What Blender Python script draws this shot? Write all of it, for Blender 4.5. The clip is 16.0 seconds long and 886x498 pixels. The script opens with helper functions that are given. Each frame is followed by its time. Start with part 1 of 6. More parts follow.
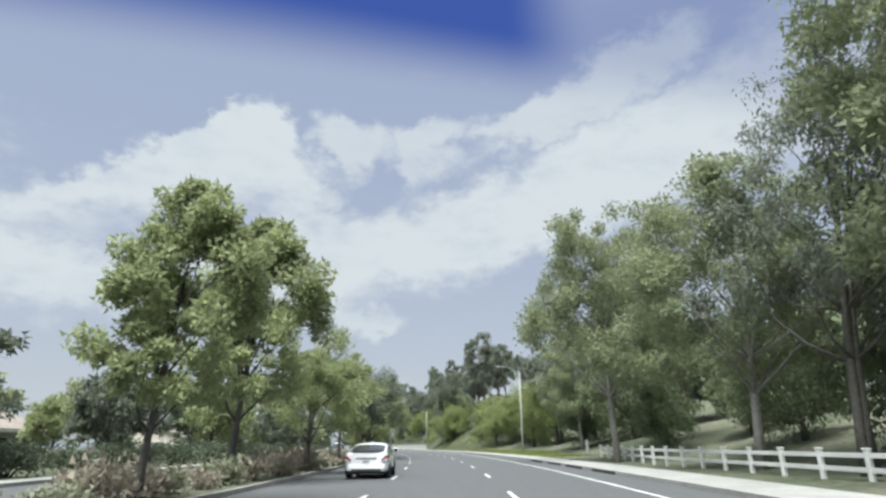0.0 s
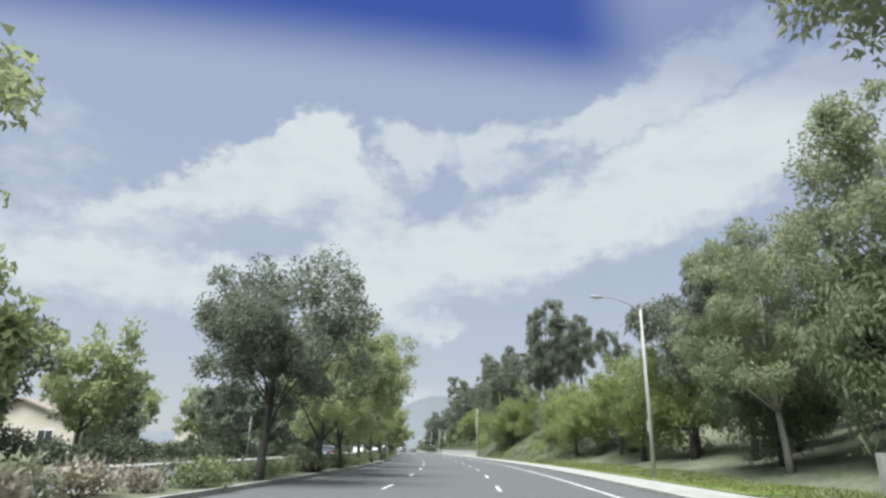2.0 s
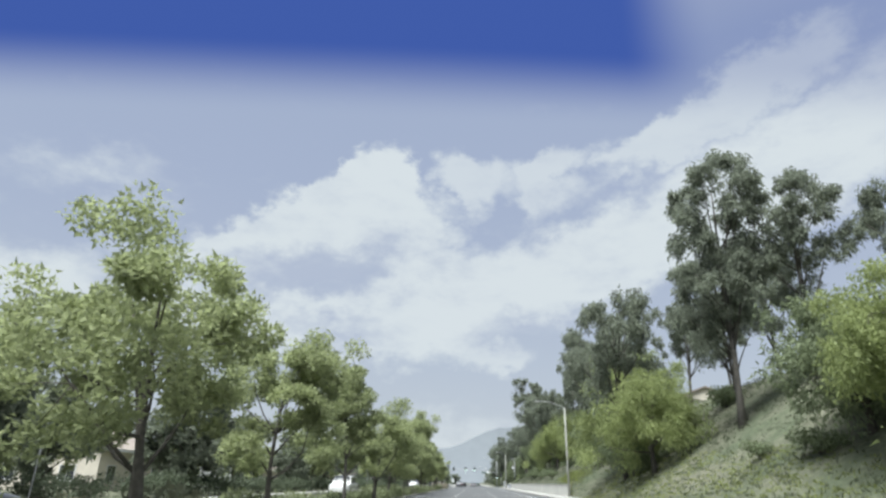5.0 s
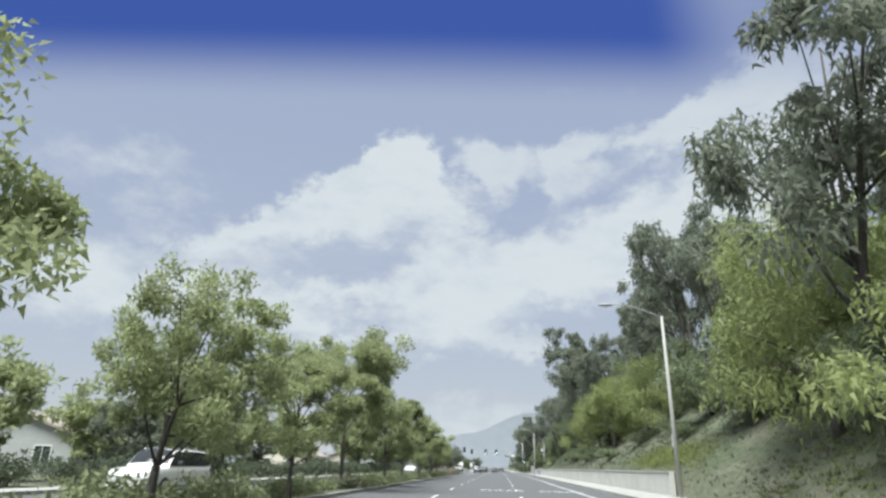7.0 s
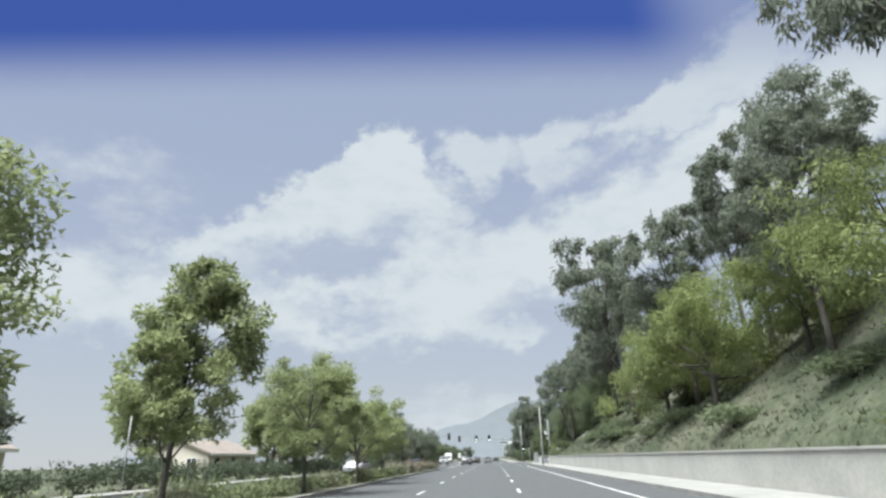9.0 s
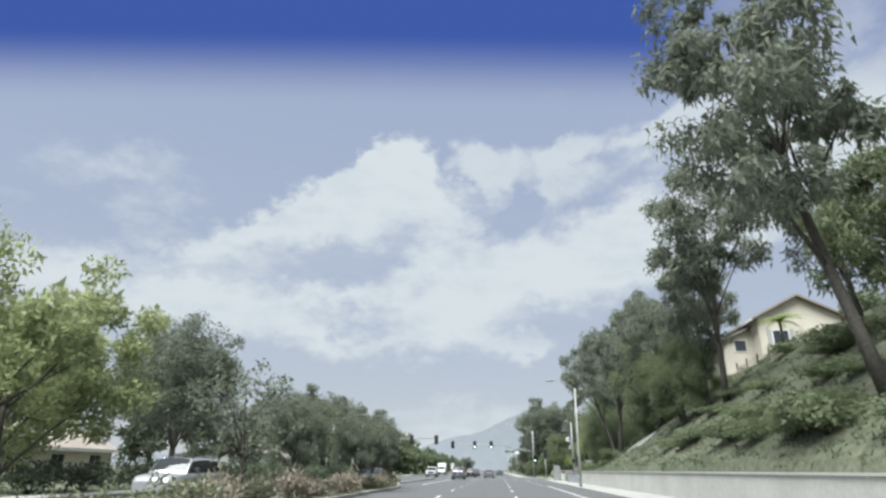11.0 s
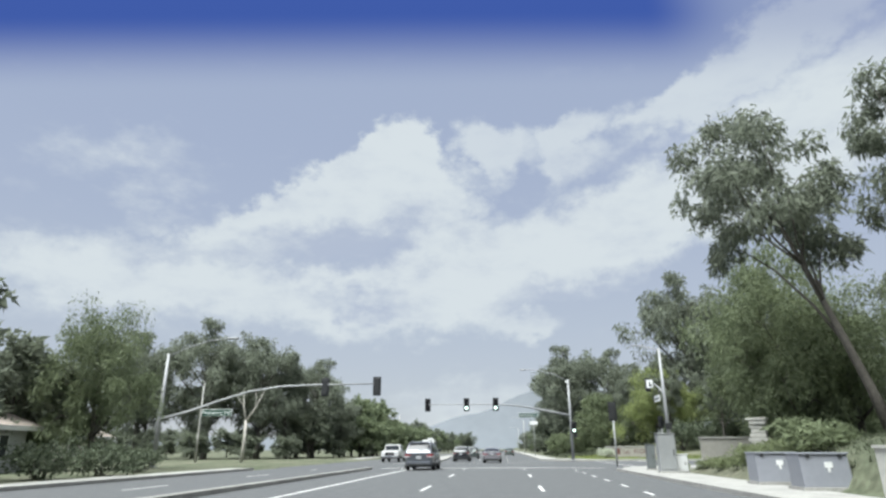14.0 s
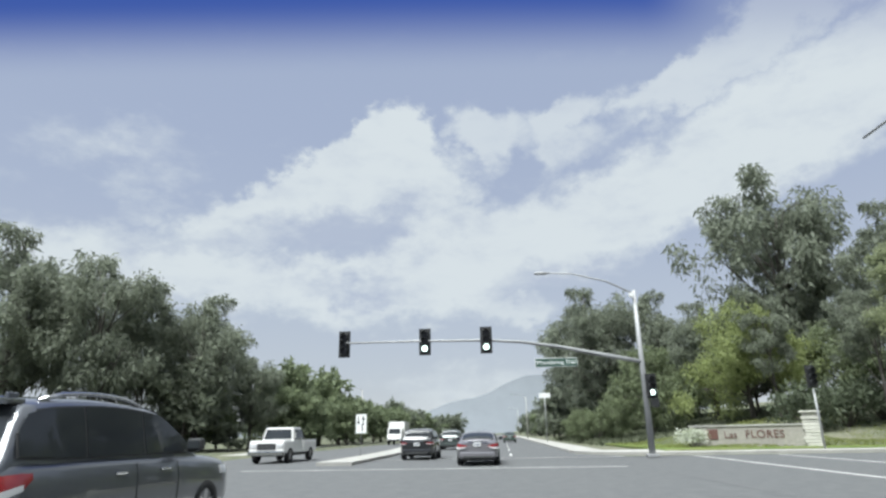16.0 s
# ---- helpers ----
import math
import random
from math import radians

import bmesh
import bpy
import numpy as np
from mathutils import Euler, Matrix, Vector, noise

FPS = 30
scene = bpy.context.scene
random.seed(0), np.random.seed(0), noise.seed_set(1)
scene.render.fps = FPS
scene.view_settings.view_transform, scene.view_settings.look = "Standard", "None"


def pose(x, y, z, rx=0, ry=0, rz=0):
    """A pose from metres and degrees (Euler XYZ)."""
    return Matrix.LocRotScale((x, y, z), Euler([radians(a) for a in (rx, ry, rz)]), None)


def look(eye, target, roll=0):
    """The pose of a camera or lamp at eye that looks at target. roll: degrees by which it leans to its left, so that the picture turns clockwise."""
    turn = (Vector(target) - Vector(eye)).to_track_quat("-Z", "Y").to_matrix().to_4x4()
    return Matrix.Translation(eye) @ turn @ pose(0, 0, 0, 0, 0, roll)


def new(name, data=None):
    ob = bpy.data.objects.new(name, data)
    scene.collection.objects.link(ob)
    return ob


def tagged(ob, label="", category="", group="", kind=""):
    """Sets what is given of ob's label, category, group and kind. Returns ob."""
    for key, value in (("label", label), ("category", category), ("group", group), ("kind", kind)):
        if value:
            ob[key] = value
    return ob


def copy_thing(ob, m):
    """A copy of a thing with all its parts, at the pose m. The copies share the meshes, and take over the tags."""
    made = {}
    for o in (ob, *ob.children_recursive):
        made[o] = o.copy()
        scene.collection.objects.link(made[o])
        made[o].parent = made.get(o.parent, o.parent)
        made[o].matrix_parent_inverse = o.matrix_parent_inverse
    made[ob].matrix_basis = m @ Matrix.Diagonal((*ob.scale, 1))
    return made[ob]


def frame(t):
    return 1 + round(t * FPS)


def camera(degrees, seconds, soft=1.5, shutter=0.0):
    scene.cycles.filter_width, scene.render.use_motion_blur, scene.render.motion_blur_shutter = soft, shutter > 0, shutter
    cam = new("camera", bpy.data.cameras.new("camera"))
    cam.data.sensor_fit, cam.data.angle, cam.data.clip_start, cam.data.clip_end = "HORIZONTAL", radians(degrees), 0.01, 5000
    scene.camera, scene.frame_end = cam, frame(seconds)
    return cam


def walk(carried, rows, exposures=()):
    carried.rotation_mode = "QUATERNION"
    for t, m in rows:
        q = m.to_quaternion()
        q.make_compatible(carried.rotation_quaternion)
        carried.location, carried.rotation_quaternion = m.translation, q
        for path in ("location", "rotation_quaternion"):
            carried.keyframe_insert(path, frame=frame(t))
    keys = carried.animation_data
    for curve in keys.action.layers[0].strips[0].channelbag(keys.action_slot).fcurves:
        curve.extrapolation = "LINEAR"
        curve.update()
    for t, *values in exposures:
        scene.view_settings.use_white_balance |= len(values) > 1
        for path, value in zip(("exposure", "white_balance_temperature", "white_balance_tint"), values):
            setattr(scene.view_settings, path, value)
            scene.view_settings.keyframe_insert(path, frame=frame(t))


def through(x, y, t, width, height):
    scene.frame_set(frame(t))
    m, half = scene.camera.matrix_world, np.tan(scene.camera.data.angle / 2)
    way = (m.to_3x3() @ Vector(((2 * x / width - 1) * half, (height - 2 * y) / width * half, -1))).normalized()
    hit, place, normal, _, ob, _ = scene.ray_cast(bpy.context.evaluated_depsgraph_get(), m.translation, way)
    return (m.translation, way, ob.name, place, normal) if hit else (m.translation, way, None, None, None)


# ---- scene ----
# camera and drive: seconds, x, y, z, pitch, roll, yaw
cam = camera(73.8, 16.0, soft=2.6)
DRIVE = [
    (0.0, -12.20, -281.29, 1.32, 108.32, 0.68, -9.25),
    (0.5, -10.34, -272.54, 1.32, 108.33, -0.43, -7.20),
    (1.0, -8.61, -263.78, 1.32, 108.20, -0.60, -5.42),
    (1.5, -6.90, -255.02, 1.32, 108.08, -1.07, -4.33),
    (2.0, -5.34, -246.24, 1.32, 108.78, -1.35, -3.66),
    (2.5, -4.02, -237.46, 1.32, 110.07, -1.95, -2.74),
    (3.0, -3.22, -228.65, 1.32, 110.89, -0.96, -0.91),
    (5.5, -0.62, -184.75, 1.32, 111.57, -1.41, 3.42),
    (6.0, -0.36, -175.99, 1.32, 111.00, -1.68, 4.13),
    (6.5, -0.11, -167.24, 1.32, 110.70, -1.81, 4.79),
    (7.0, 0.17, -158.48, 1.32, 110.25, -1.26, 5.19),
    (7.5, 0.25, -149.73, 1.32, 109.33, -0.48, 5.17),
    (8.0, 0.25, -140.97, 1.32, 108.79, 0.19, 4.82),
    (8.5, 0.24, -132.22, 1.32, 109.14, 1.55, 4.78),
    (11.0, 0.24, -88.32, 1.32, 110.52, -0.65, 5.00),
    (11.5, 0.19, -79.51, 1.32, 109.63, -0.98, 5.32),
    (12.0, 0.18, -70.70, 1.32, 108.76, -0.74, 5.52),
    (12.5, 0.21, -61.89, 1.32, 108.38, -0.48, 5.78),
    (13.0, 0.18, -53.07, 1.32, 108.20, -0.25, 6.05),
    (13.5, 0.10, -44.25, 1.32, 108.23, -0.00, 5.99),
    (14.0, -0.02, -35.42, 1.32, 108.73, 0.24, 5.79),
    (14.5, -0.10, -26.59, 1.32, 109.10, 0.30, 5.42),
    (15.0, -0.18, -17.74, 1.32, 108.77, 0.66, 5.17),
    (15.5, -0.27, -8.87, 1.32, 107.97, 0.75, 5.13),
    (16.0, -0.34, 0.00, 1.32, 107.41, 1.01, 5.53),
]
walk(cam, [(t, pose(x, y, z, rx, ry, rz)) for t, x, y, z, rx, ry, rz in DRIVE])

# ---- light ----
SUN_EL, SUN_AZ = radians(64), radians(-150)      # azimuth from the road's direction, clockwise
sun = new("sun", bpy.data.lights.new("sun", "SUN"))
sun.data.energy, sun.data.angle, sun.data.color = 5.0, radians(42), (0.955, 1.0, 0.985)
sun_way = Vector((math.sin(SUN_AZ) * math.cos(SUN_EL), math.cos(SUN_AZ) * math.cos(SUN_EL), math.sin(SUN_EL)))
sun.matrix_world = look(sun_way * 100, (0, 0, 0))
scene.view_settings.exposure = 0.95


def make_sky():
    """Nishita sky under a deck of cumulus, laid out by azimuth and elevation in degrees."""
    world = bpy.data.worlds.new("sky")
    scene.world = world
    world.use_nodes = True
    nt = world.node_tree
    nt.nodes.clear()
    N, L = nt.nodes.new, nt.links.new

    def val(a, op, b=None, c=None):
        n = N("ShaderNodeMath")
        n.operation = op
        for i, v in enumerate((a, b, c)):
            if v is None:
                continue
            if isinstance(v, (int, float)):
                n.inputs[i].default_value = v
            else:
                L(v, n.inputs[i])
        return n.outputs[0]

    out = N("ShaderNodeOutputWorld")
    co = N("ShaderNodeTexCoord").outputs["Generated"]
    sep = N("ShaderNodeSeparateXYZ")
    L(co, sep.inputs[0])
    az = val(val(sep.outputs[0], "ARCTAN2", sep.outputs[1]), "MULTIPLY", 57.2958)
    el = val(val(sep.outputs[2], "ARCSINE"), "MULTIPLY", 57.2958)

    def noise_at(scale, detail, rough, stretch=1.0):
        mp = N("ShaderNodeMapping")
        mp.inputs["Scale"].default_value = (1, 1, stretch)
        L(co, mp.inputs[0])
        n = N("ShaderNodeTexNoise")
        n.inputs["Scale"].default_value, n.inputs["Detail"].default_value = scale, detail
        n.inputs["Roughness"].default_value = rough
        L(mp.outputs[0], n.inputs["Vector"])
        return n

    def warp(n, az_by, el_by, az_in, el_in):
        col = N("ShaderNodeSeparateColor")
        L(n.outputs["Color"], col.inputs[0])
        return (val(val(col.outputs[0], "SUBTRACT", 0.5), "MULTIPLY_ADD", az_by, az_in),
                val(val(col.outputs[1], "SUBTRACT", 0.5), "MULTIPLY_ADD", el_by, el_in))

    waz, wel = warp(noise_at(6.0, 3.0, 0.5, 1.5), 9.0, 5.0, az, val(el, "ADD", 1.6))
    waz, wel = warp(noise_at(22.0, 7.0, 0.62, 1.3), 6.5, 5.0, waz, wel)
    where = N("ShaderNodeCombineXYZ")
    L(waz, where.inputs[0]), L(wel, where.inputs[1])

    def heap(blobs):
        """The density of a group of soft ellipses: centre, radii and tilt in degrees, density."""
        total = None
        for a, e, ra, re, tilt, power in blobs:
            mp = N("ShaderNodeMapping")
            mp.vector_type = "TEXTURE"
            mp.inputs["Location"].default_value = (a, e, 0)
            mp.inputs["Rotation"].default_value = (0, 0, radians(tilt))
            mp.inputs["Scale"].default_value = (ra, re, 1)
            g = N("ShaderNodeTexGradient")
            g.gradient_type = "SPHERICAL"
            L(where.outputs[0], mp.inputs[0]), L(mp.outputs[0], g.inputs[0])
            total = val(g.outputs["Fac"], "MULTIPLY_ADD", power, total if total is not None else 0.0)
        return total

    def ramped(value, lo, hi, to=1.0):
        r = N("ShaderNodeMapRange")
        r.interpolation_type = "SMOOTHSTEP"
        r.inputs["From Min"].default_value, r.inputs["From Max"].default_value, r.inputs["To Max"].default_value = lo, hi, to
        L(value, r.inputs["Value"])
        return r.outputs[0]

    grain = val(noise_at(13.0, 8.0, 0.6, 2.0).outputs["Fac"], "SUBTRACT", 0.5)
    crisp = ramped(val(heap(CUMULUS), "ADD", val(grain, "MULTIPLY", 0.6)), 0.12, 0.62)
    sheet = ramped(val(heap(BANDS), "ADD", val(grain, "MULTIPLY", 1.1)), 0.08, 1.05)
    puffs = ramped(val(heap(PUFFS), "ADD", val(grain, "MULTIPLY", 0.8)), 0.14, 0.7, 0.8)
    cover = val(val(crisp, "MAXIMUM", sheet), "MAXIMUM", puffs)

    sky = N("ShaderNodeTexSky")
    sky.sky_type, sky.sun_disc = "NISHITA", False
    sky.sun_elevation, sky.sun_rotation = SUN_EL, SUN_AZ
    sky.dust_density, sky.air_density, sky.ozone_density = 0.2, 1.2, 5.0
    clear = N("ShaderNodeBackground")
    L(sky.outputs[0], clear.inputs["Color"])
    clear.inputs["Strength"].default_value = 0.038
    # thin haze veil between clouds; unseen bright deck overhead, added for fill light
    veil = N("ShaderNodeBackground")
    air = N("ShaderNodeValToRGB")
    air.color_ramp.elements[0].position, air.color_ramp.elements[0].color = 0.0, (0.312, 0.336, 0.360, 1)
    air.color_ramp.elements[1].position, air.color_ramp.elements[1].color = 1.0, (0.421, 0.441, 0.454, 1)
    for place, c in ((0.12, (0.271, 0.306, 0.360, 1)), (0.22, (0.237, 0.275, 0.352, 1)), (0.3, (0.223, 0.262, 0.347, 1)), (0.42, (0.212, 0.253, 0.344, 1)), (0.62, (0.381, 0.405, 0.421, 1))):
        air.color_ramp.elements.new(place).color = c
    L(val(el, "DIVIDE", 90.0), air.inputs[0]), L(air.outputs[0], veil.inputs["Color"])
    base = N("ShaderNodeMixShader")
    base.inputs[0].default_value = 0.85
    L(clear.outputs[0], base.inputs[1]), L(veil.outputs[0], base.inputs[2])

    # lit tops and lavender-grey bases of the clouds
    mottle = val(noise_at(9.0, 6.0, 0.6, 2.2).outputs["Fac"], "SUBTRACT", 0.5)
    dark = ramped(val(heap(BASES), "ADD", val(mottle, "MULTIPLY", 1.8)), -0.1, 0.95)
    tone = N("ShaderNodeMix")
    tone.data_type = "RGBA"
    tone.inputs["A"].default_value, tone.inputs["B"].default_value = (0.352, 0.388, 0.410, 1), (0.232, 0.268, 0.336, 1)
    L(dark, tone.inputs["Factor"])
    cloud = N("ShaderNodeBackground")
    L(tone.outputs["Result"], cloud.inputs["Color"])
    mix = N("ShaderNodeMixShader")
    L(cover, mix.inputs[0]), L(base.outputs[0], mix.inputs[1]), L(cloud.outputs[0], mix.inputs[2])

    # deep blue windscreen tint painted into the sky high ahead, below the overhead deck
    ahead = val(val(sep.outputs[0], "MULTIPLY", math.sin(TINT_AZ)), "ADD", val(sep.outputs[1], "MULTIPLY", math.cos(TINT_AZ)))
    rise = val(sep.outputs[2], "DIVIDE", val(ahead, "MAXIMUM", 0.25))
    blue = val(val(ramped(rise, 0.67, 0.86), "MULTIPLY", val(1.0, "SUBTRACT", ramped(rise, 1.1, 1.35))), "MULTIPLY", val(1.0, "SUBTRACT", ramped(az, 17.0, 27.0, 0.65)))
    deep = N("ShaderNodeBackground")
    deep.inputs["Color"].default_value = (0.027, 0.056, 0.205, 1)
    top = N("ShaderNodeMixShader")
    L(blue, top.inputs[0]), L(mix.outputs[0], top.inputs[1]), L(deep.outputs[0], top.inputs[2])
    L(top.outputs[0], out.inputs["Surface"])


# heading of the windscreen tint strip painted into the sky
TINT_AZ = radians(-5.5)
# azimuth, elevation, radii, tilt, density of each cloud
CUMULUS = [(-10.0, 29.6, 5.0, 4.4, 0, 1.3), (-13.5, 26.3, 9.0, 5.0, 32, 1.1), (-19.0, 23.4, 10.0, 4.6, 30, 1.0), (-26.0, 20.6, 10.0, 4.2, 22, 0.9),
           (-6.5, 25.0, 6.0, 6.0, -20, 0.9), (-15.0, 21.0, 10.0, 4.5, 8, 0.8)]
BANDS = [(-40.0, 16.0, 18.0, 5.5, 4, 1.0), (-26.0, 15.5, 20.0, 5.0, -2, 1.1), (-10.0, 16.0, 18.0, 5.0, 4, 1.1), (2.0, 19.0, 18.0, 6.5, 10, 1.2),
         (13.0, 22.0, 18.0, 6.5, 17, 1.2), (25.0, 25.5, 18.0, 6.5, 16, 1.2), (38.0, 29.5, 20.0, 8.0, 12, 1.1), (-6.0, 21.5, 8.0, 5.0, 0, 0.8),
         # unseen banks to the sides and behind, added for fill light
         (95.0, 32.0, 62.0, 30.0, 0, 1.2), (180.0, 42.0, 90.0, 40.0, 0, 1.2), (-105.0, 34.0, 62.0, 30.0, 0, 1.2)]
PUFFS = [(-2.2, 30.6, 3.6, 3.2, 0, 0.9), (1.2, 30.0, 3.4, 3.0, 20, 0.9), (-2.0, 27.6, 4.0, 2.6, -10, 0.6), (6.4, 28.6, 4.2, 4.2, 45, 1.0), (9.0, 31.6, 3.8, 2.2, 30, 0.8),
         (13.5, 31.2, 5.0, 2.8, 20, 0.7), (20.5, 31.2, 9.0, 3.2, 14, 1.1), (29.0, 34.5, 13.0, 4.2, 14, 1.1), (11.0, 27.6, 4.0, 2.4, 10, 0.5), (1.8, 13.2, 5.5, 2.4, 4, 1.1),
         (-7.0, 11.6, 3.0, 1.6, 20, 0.5), (-2.5, 5.0, 14.0, 5.0, 0, 0.7), (-38.0, 26.0, 14.0, 5.0, 5, 0.5), (-33.0, 21.5, 7.0, 2.4, 10, 0.6)]
BASES = [(-17.0, 20.2, 11.0, 3.4, 6, 1.3), (-8.5, 21.5, 5.0, 5.0, 30, 0.8), (-14.0, 15.0, 9.0, 1.8, 0, 0.8), (6.0, 15.6, 10.0, 2.0, 4, 0.7), (10.0, 27.0, 10.0, 3.0, 12, 0.6),
         (-34.0, 18.4, 10.0, 1.8, 6, 0.5)]
make_sky()


# ---- materials ----
def material(name, color, rough=0.7, metal=0.0, grain=0.15, scale=8.0, bump=0.0, second=None, big=0.6, island=0.0, coat=0.0, spec=0.5):
    """Principled surface with variation at two scales. second: a colour that large patches drift towards."""
    m = bpy.data.materials.new(name)
    m.use_nodes = True
    nt = m.node_tree
    N, L = nt.nodes.new, nt.links.new
    b = nt.nodes["Principled BSDF"]
    b.inputs["Roughness"].default_value, b.inputs["Metallic"].default_value = rough, metal
    b.inputs["Specular IOR Level"].default_value = spec
    b.inputs["Coat Weight"].default_value = coat
    co = N("ShaderNodeNewGeometry")
    fine = N("ShaderNodeTexNoise")
    fine.inputs["Scale"].default_value, fine.inputs["Detail"].default_value = scale, 6
    wide = N("ShaderNodeTexNoise")
    wide.inputs["Scale"].default_value, wide.inputs["Detail"].default_value = scale * 0.08, 4
    L(co.outputs["Position"], fine.inputs["Vector"]), L(co.outputs["Position"], wide.inputs["Vector"])
    two = N("ShaderNodeMix")
    two.data_type = "RGBA"
    two.inputs["A"].default_value = (*color, 1)
    two.inputs["B"].default_value = (*(second or [c * 0.75 for c in color]), 1)
    edge = N("ShaderNodeMapRange")
    edge.inputs["From Min"].default_value, edge.inputs["From Max"].default_value, edge.inputs["To Max"].default_value = 0.38, 0.66, big
    L(wide.outputs["Fac"], edge.inputs["Value"]), L(edge.outputs[0], two.inputs["Factor"])
    hsv = N("ShaderNodeHueSaturation")
    L(two.outputs["Result"], hsv.inputs["Color"])
    v = N("ShaderNodeMapRange")
    v.inputs["To Min"].default_value, v.inputs["To Max"].default_value = 1 - grain * 2, 1 + grain * 2
    L(fine.outputs["Fac"], v.inputs["Value"])
    value = v.outputs[0]
    if island:
        r = N("ShaderNodeMapRange")
        r.inputs["To Min"].default_value, r.inputs["To Max"].default_value = 1 - island, 1 + island
        L(co.outputs["Random Per Island"], r.inputs["Value"])
        mul = N("ShaderNodeMath")
        mul.operation = "MULTIPLY"
        L(r.outputs[0], mul.inputs[0]), L(value, mul.inputs[1])
        value = mul.outputs[0]
    L(value, hsv.inputs["Value"])
    L(hsv.outputs[0], b.inputs["Base Color"])
    if bump:
        bp = N("ShaderNodeBump")
        bp.inputs["Strength"].default_value, bp.inputs["Distance"].default_value = bump, 0.02
        L(fine.outputs["Fac"], bp.inputs["Height"]), L(bp.outputs[0], b.inputs["Normal"])
    return m


def leaf_material(name, dark, light, through=0.25):
    """Leaves: each one its own shade between dark and light, and some light let through."""
    m = bpy.data.materials.new(name)
    m.use_nodes = True
    nt = m.node_tree
    N, L = nt.nodes.new, nt.links.new
    b = nt.nodes["Principled BSDF"]
    b.inputs["Roughness"].default_value, b.inputs["Specular IOR Level"].default_value = 0.6, 0.22
    g = N("ShaderNodeNewGeometry")
    big = N("ShaderNodeTexNoise")
    big.inputs["Scale"].default_value, big.inputs["Detail"].default_value = 0.55, 3
    L(g.outputs["Position"], big.inputs["Vector"])
    add = N("ShaderNodeMath")
    add.operation = "MULTIPLY_ADD"
    add.inputs[1].default_value = 0.45
    L(g.outputs["Random Per Island"], add.inputs[0])
    sub = N("ShaderNodeMapRange")
    sub.inputs["From Min"].default_value, sub.inputs["From Max"].default_value = 0.3, 0.7
    sub.inputs["To Min"].default_value, sub.inputs["To Max"].default_value = 0.07, 0.5
    L(big.outputs["Fac"], sub.inputs["Value"]), L(sub.outputs[0], add.inputs[2])
    ramp = N("ShaderNodeValToRGB")
    ramp.color_ramp.elements[0].color, ramp.color_ramp.elements[1].color = (*dark, 1), (*light, 1)
    L(add.outputs[0], ramp.inputs[0]), L(ramp.outputs[0], b.inputs["Base Color"])
    t = N("ShaderNodeBsdfTranslucent")
    L(ramp.outputs[0], t.inputs["Color"])
    mix = N("ShaderNodeMixShader")
    mix.inputs[0].default_value = through
    L(b.outputs[0], mix.inputs[1]), L(t.outputs[0], mix.inputs[2])
    L(mix.outputs[0], nt.nodes["Material Output"].inputs["Surface"])
    return m


ASPHALT = material("asphalt", (0.082, 0.085, 0.088), 0.85, grain=0.25, scale=30, bump=0.4, second=(0.112, 0.114, 0.115), spec=0.3)
PAINT_WORN = material("worn_road_paint", (0.42, 0.42, 0.41), 0.75, grain=0.4, scale=9, second=(0.2, 0.2, 0.198))
PAINT_WHITE = material("road_paint", (0.62, 0.62, 0.6), 0.7, grain=0.3, scale=14, second=(0.36, 0.36, 0.35))
CONCRETE = material("concrete", (0.31, 0.305, 0.285), 0.85, grain=0.16, scale=10, bump=0.25, second=(0.24, 0.235, 0.222), big=0.9)
WALL_CONCRETE = material("wall_concrete", (0.46, 0.455, 0.42), 0.9, grain=0.1, scale=7, bump=0.3, second=(0.39, 0.385, 0.355), big=0.9)
SOIL = material("ground_cover", (0.08, 0.093, 0.06), 0.95, grain=0.4, scale=3.5, bump=0.6, second=(0.14, 0.138, 0.102), big=0.9, spec=0.1)
GRASS = material("mown_grass", (0.10, 0.15, 0.04), 0.95, grain=0.35, scale=6, bump=0.4, second=(0.19, 0.19, 0.08), spec=0.1)
BARK = material("bark", (0.105, 0.097, 0.086), 0.95, grain=0.3, scale=9, bump=0.8, second=(0.065, 0.06, 0.054), spec=0.1)
BARK_PALE = material("pale_bark", (0.29, 0.275, 0.25), 0.9, grain=0.3, scale=6, bump=0.5, second=(0.17, 0.16, 0.145), spec=0.1)
BARK_WHITE = material("gum_bark", (0.42, 0.40, 0.36), 0.9, grain=0.25, scale=5, bump=0.4, second=(0.27, 0.255, 0.23), spec=0.1)
STEEL = material("galvanised_steel", (0.3, 0.305, 0.31), 0.5, 0.25, grain=0.08, scale=12)
POLE_CONCRETE = material("pole_concrete", (0.37, 0.365, 0.34), 0.8, grain=0.08, scale=12)
BLACK = material("black_plastic", (0.018, 0.019, 0.02), 0.5, grain=0.1, scale=20)
FENCE_WHITE = material("white_fence_paint", (0.72, 0.72, 0.69), 0.6, grain=0.06, scale=10)
LEAF_MEDIAN = leaf_material("broad_leaves", (0.198, 0.228, 0.124), (0.405, 0.45, 0.232), 0.52)
LEAF_BIG = leaf_material("tall_tree_leaves", (0.175, 0.20, 0.125), (0.36, 0.40, 0.235), 0.52)
LEAF_DARK = leaf_material("dark_leaves", (0.11, 0.125, 0.095), (0.225, 0.255, 0.185), 0.5)
LEAF_EUC = leaf_material("eucalyptus_leaves", (0.12, 0.136, 0.106), (0.262, 0.292, 0.22), 0.5)
LEAF_PEPPER = leaf_material("pepper_leaves", (0.182, 0.216, 0.096), (0.345, 0.395, 0.166), 0.54)
LEAF_DULL = leaf_material("dull_pepper_leaves", (0.115, 0.142, 0.085), (0.235, 0.275, 0.158), 0.5)
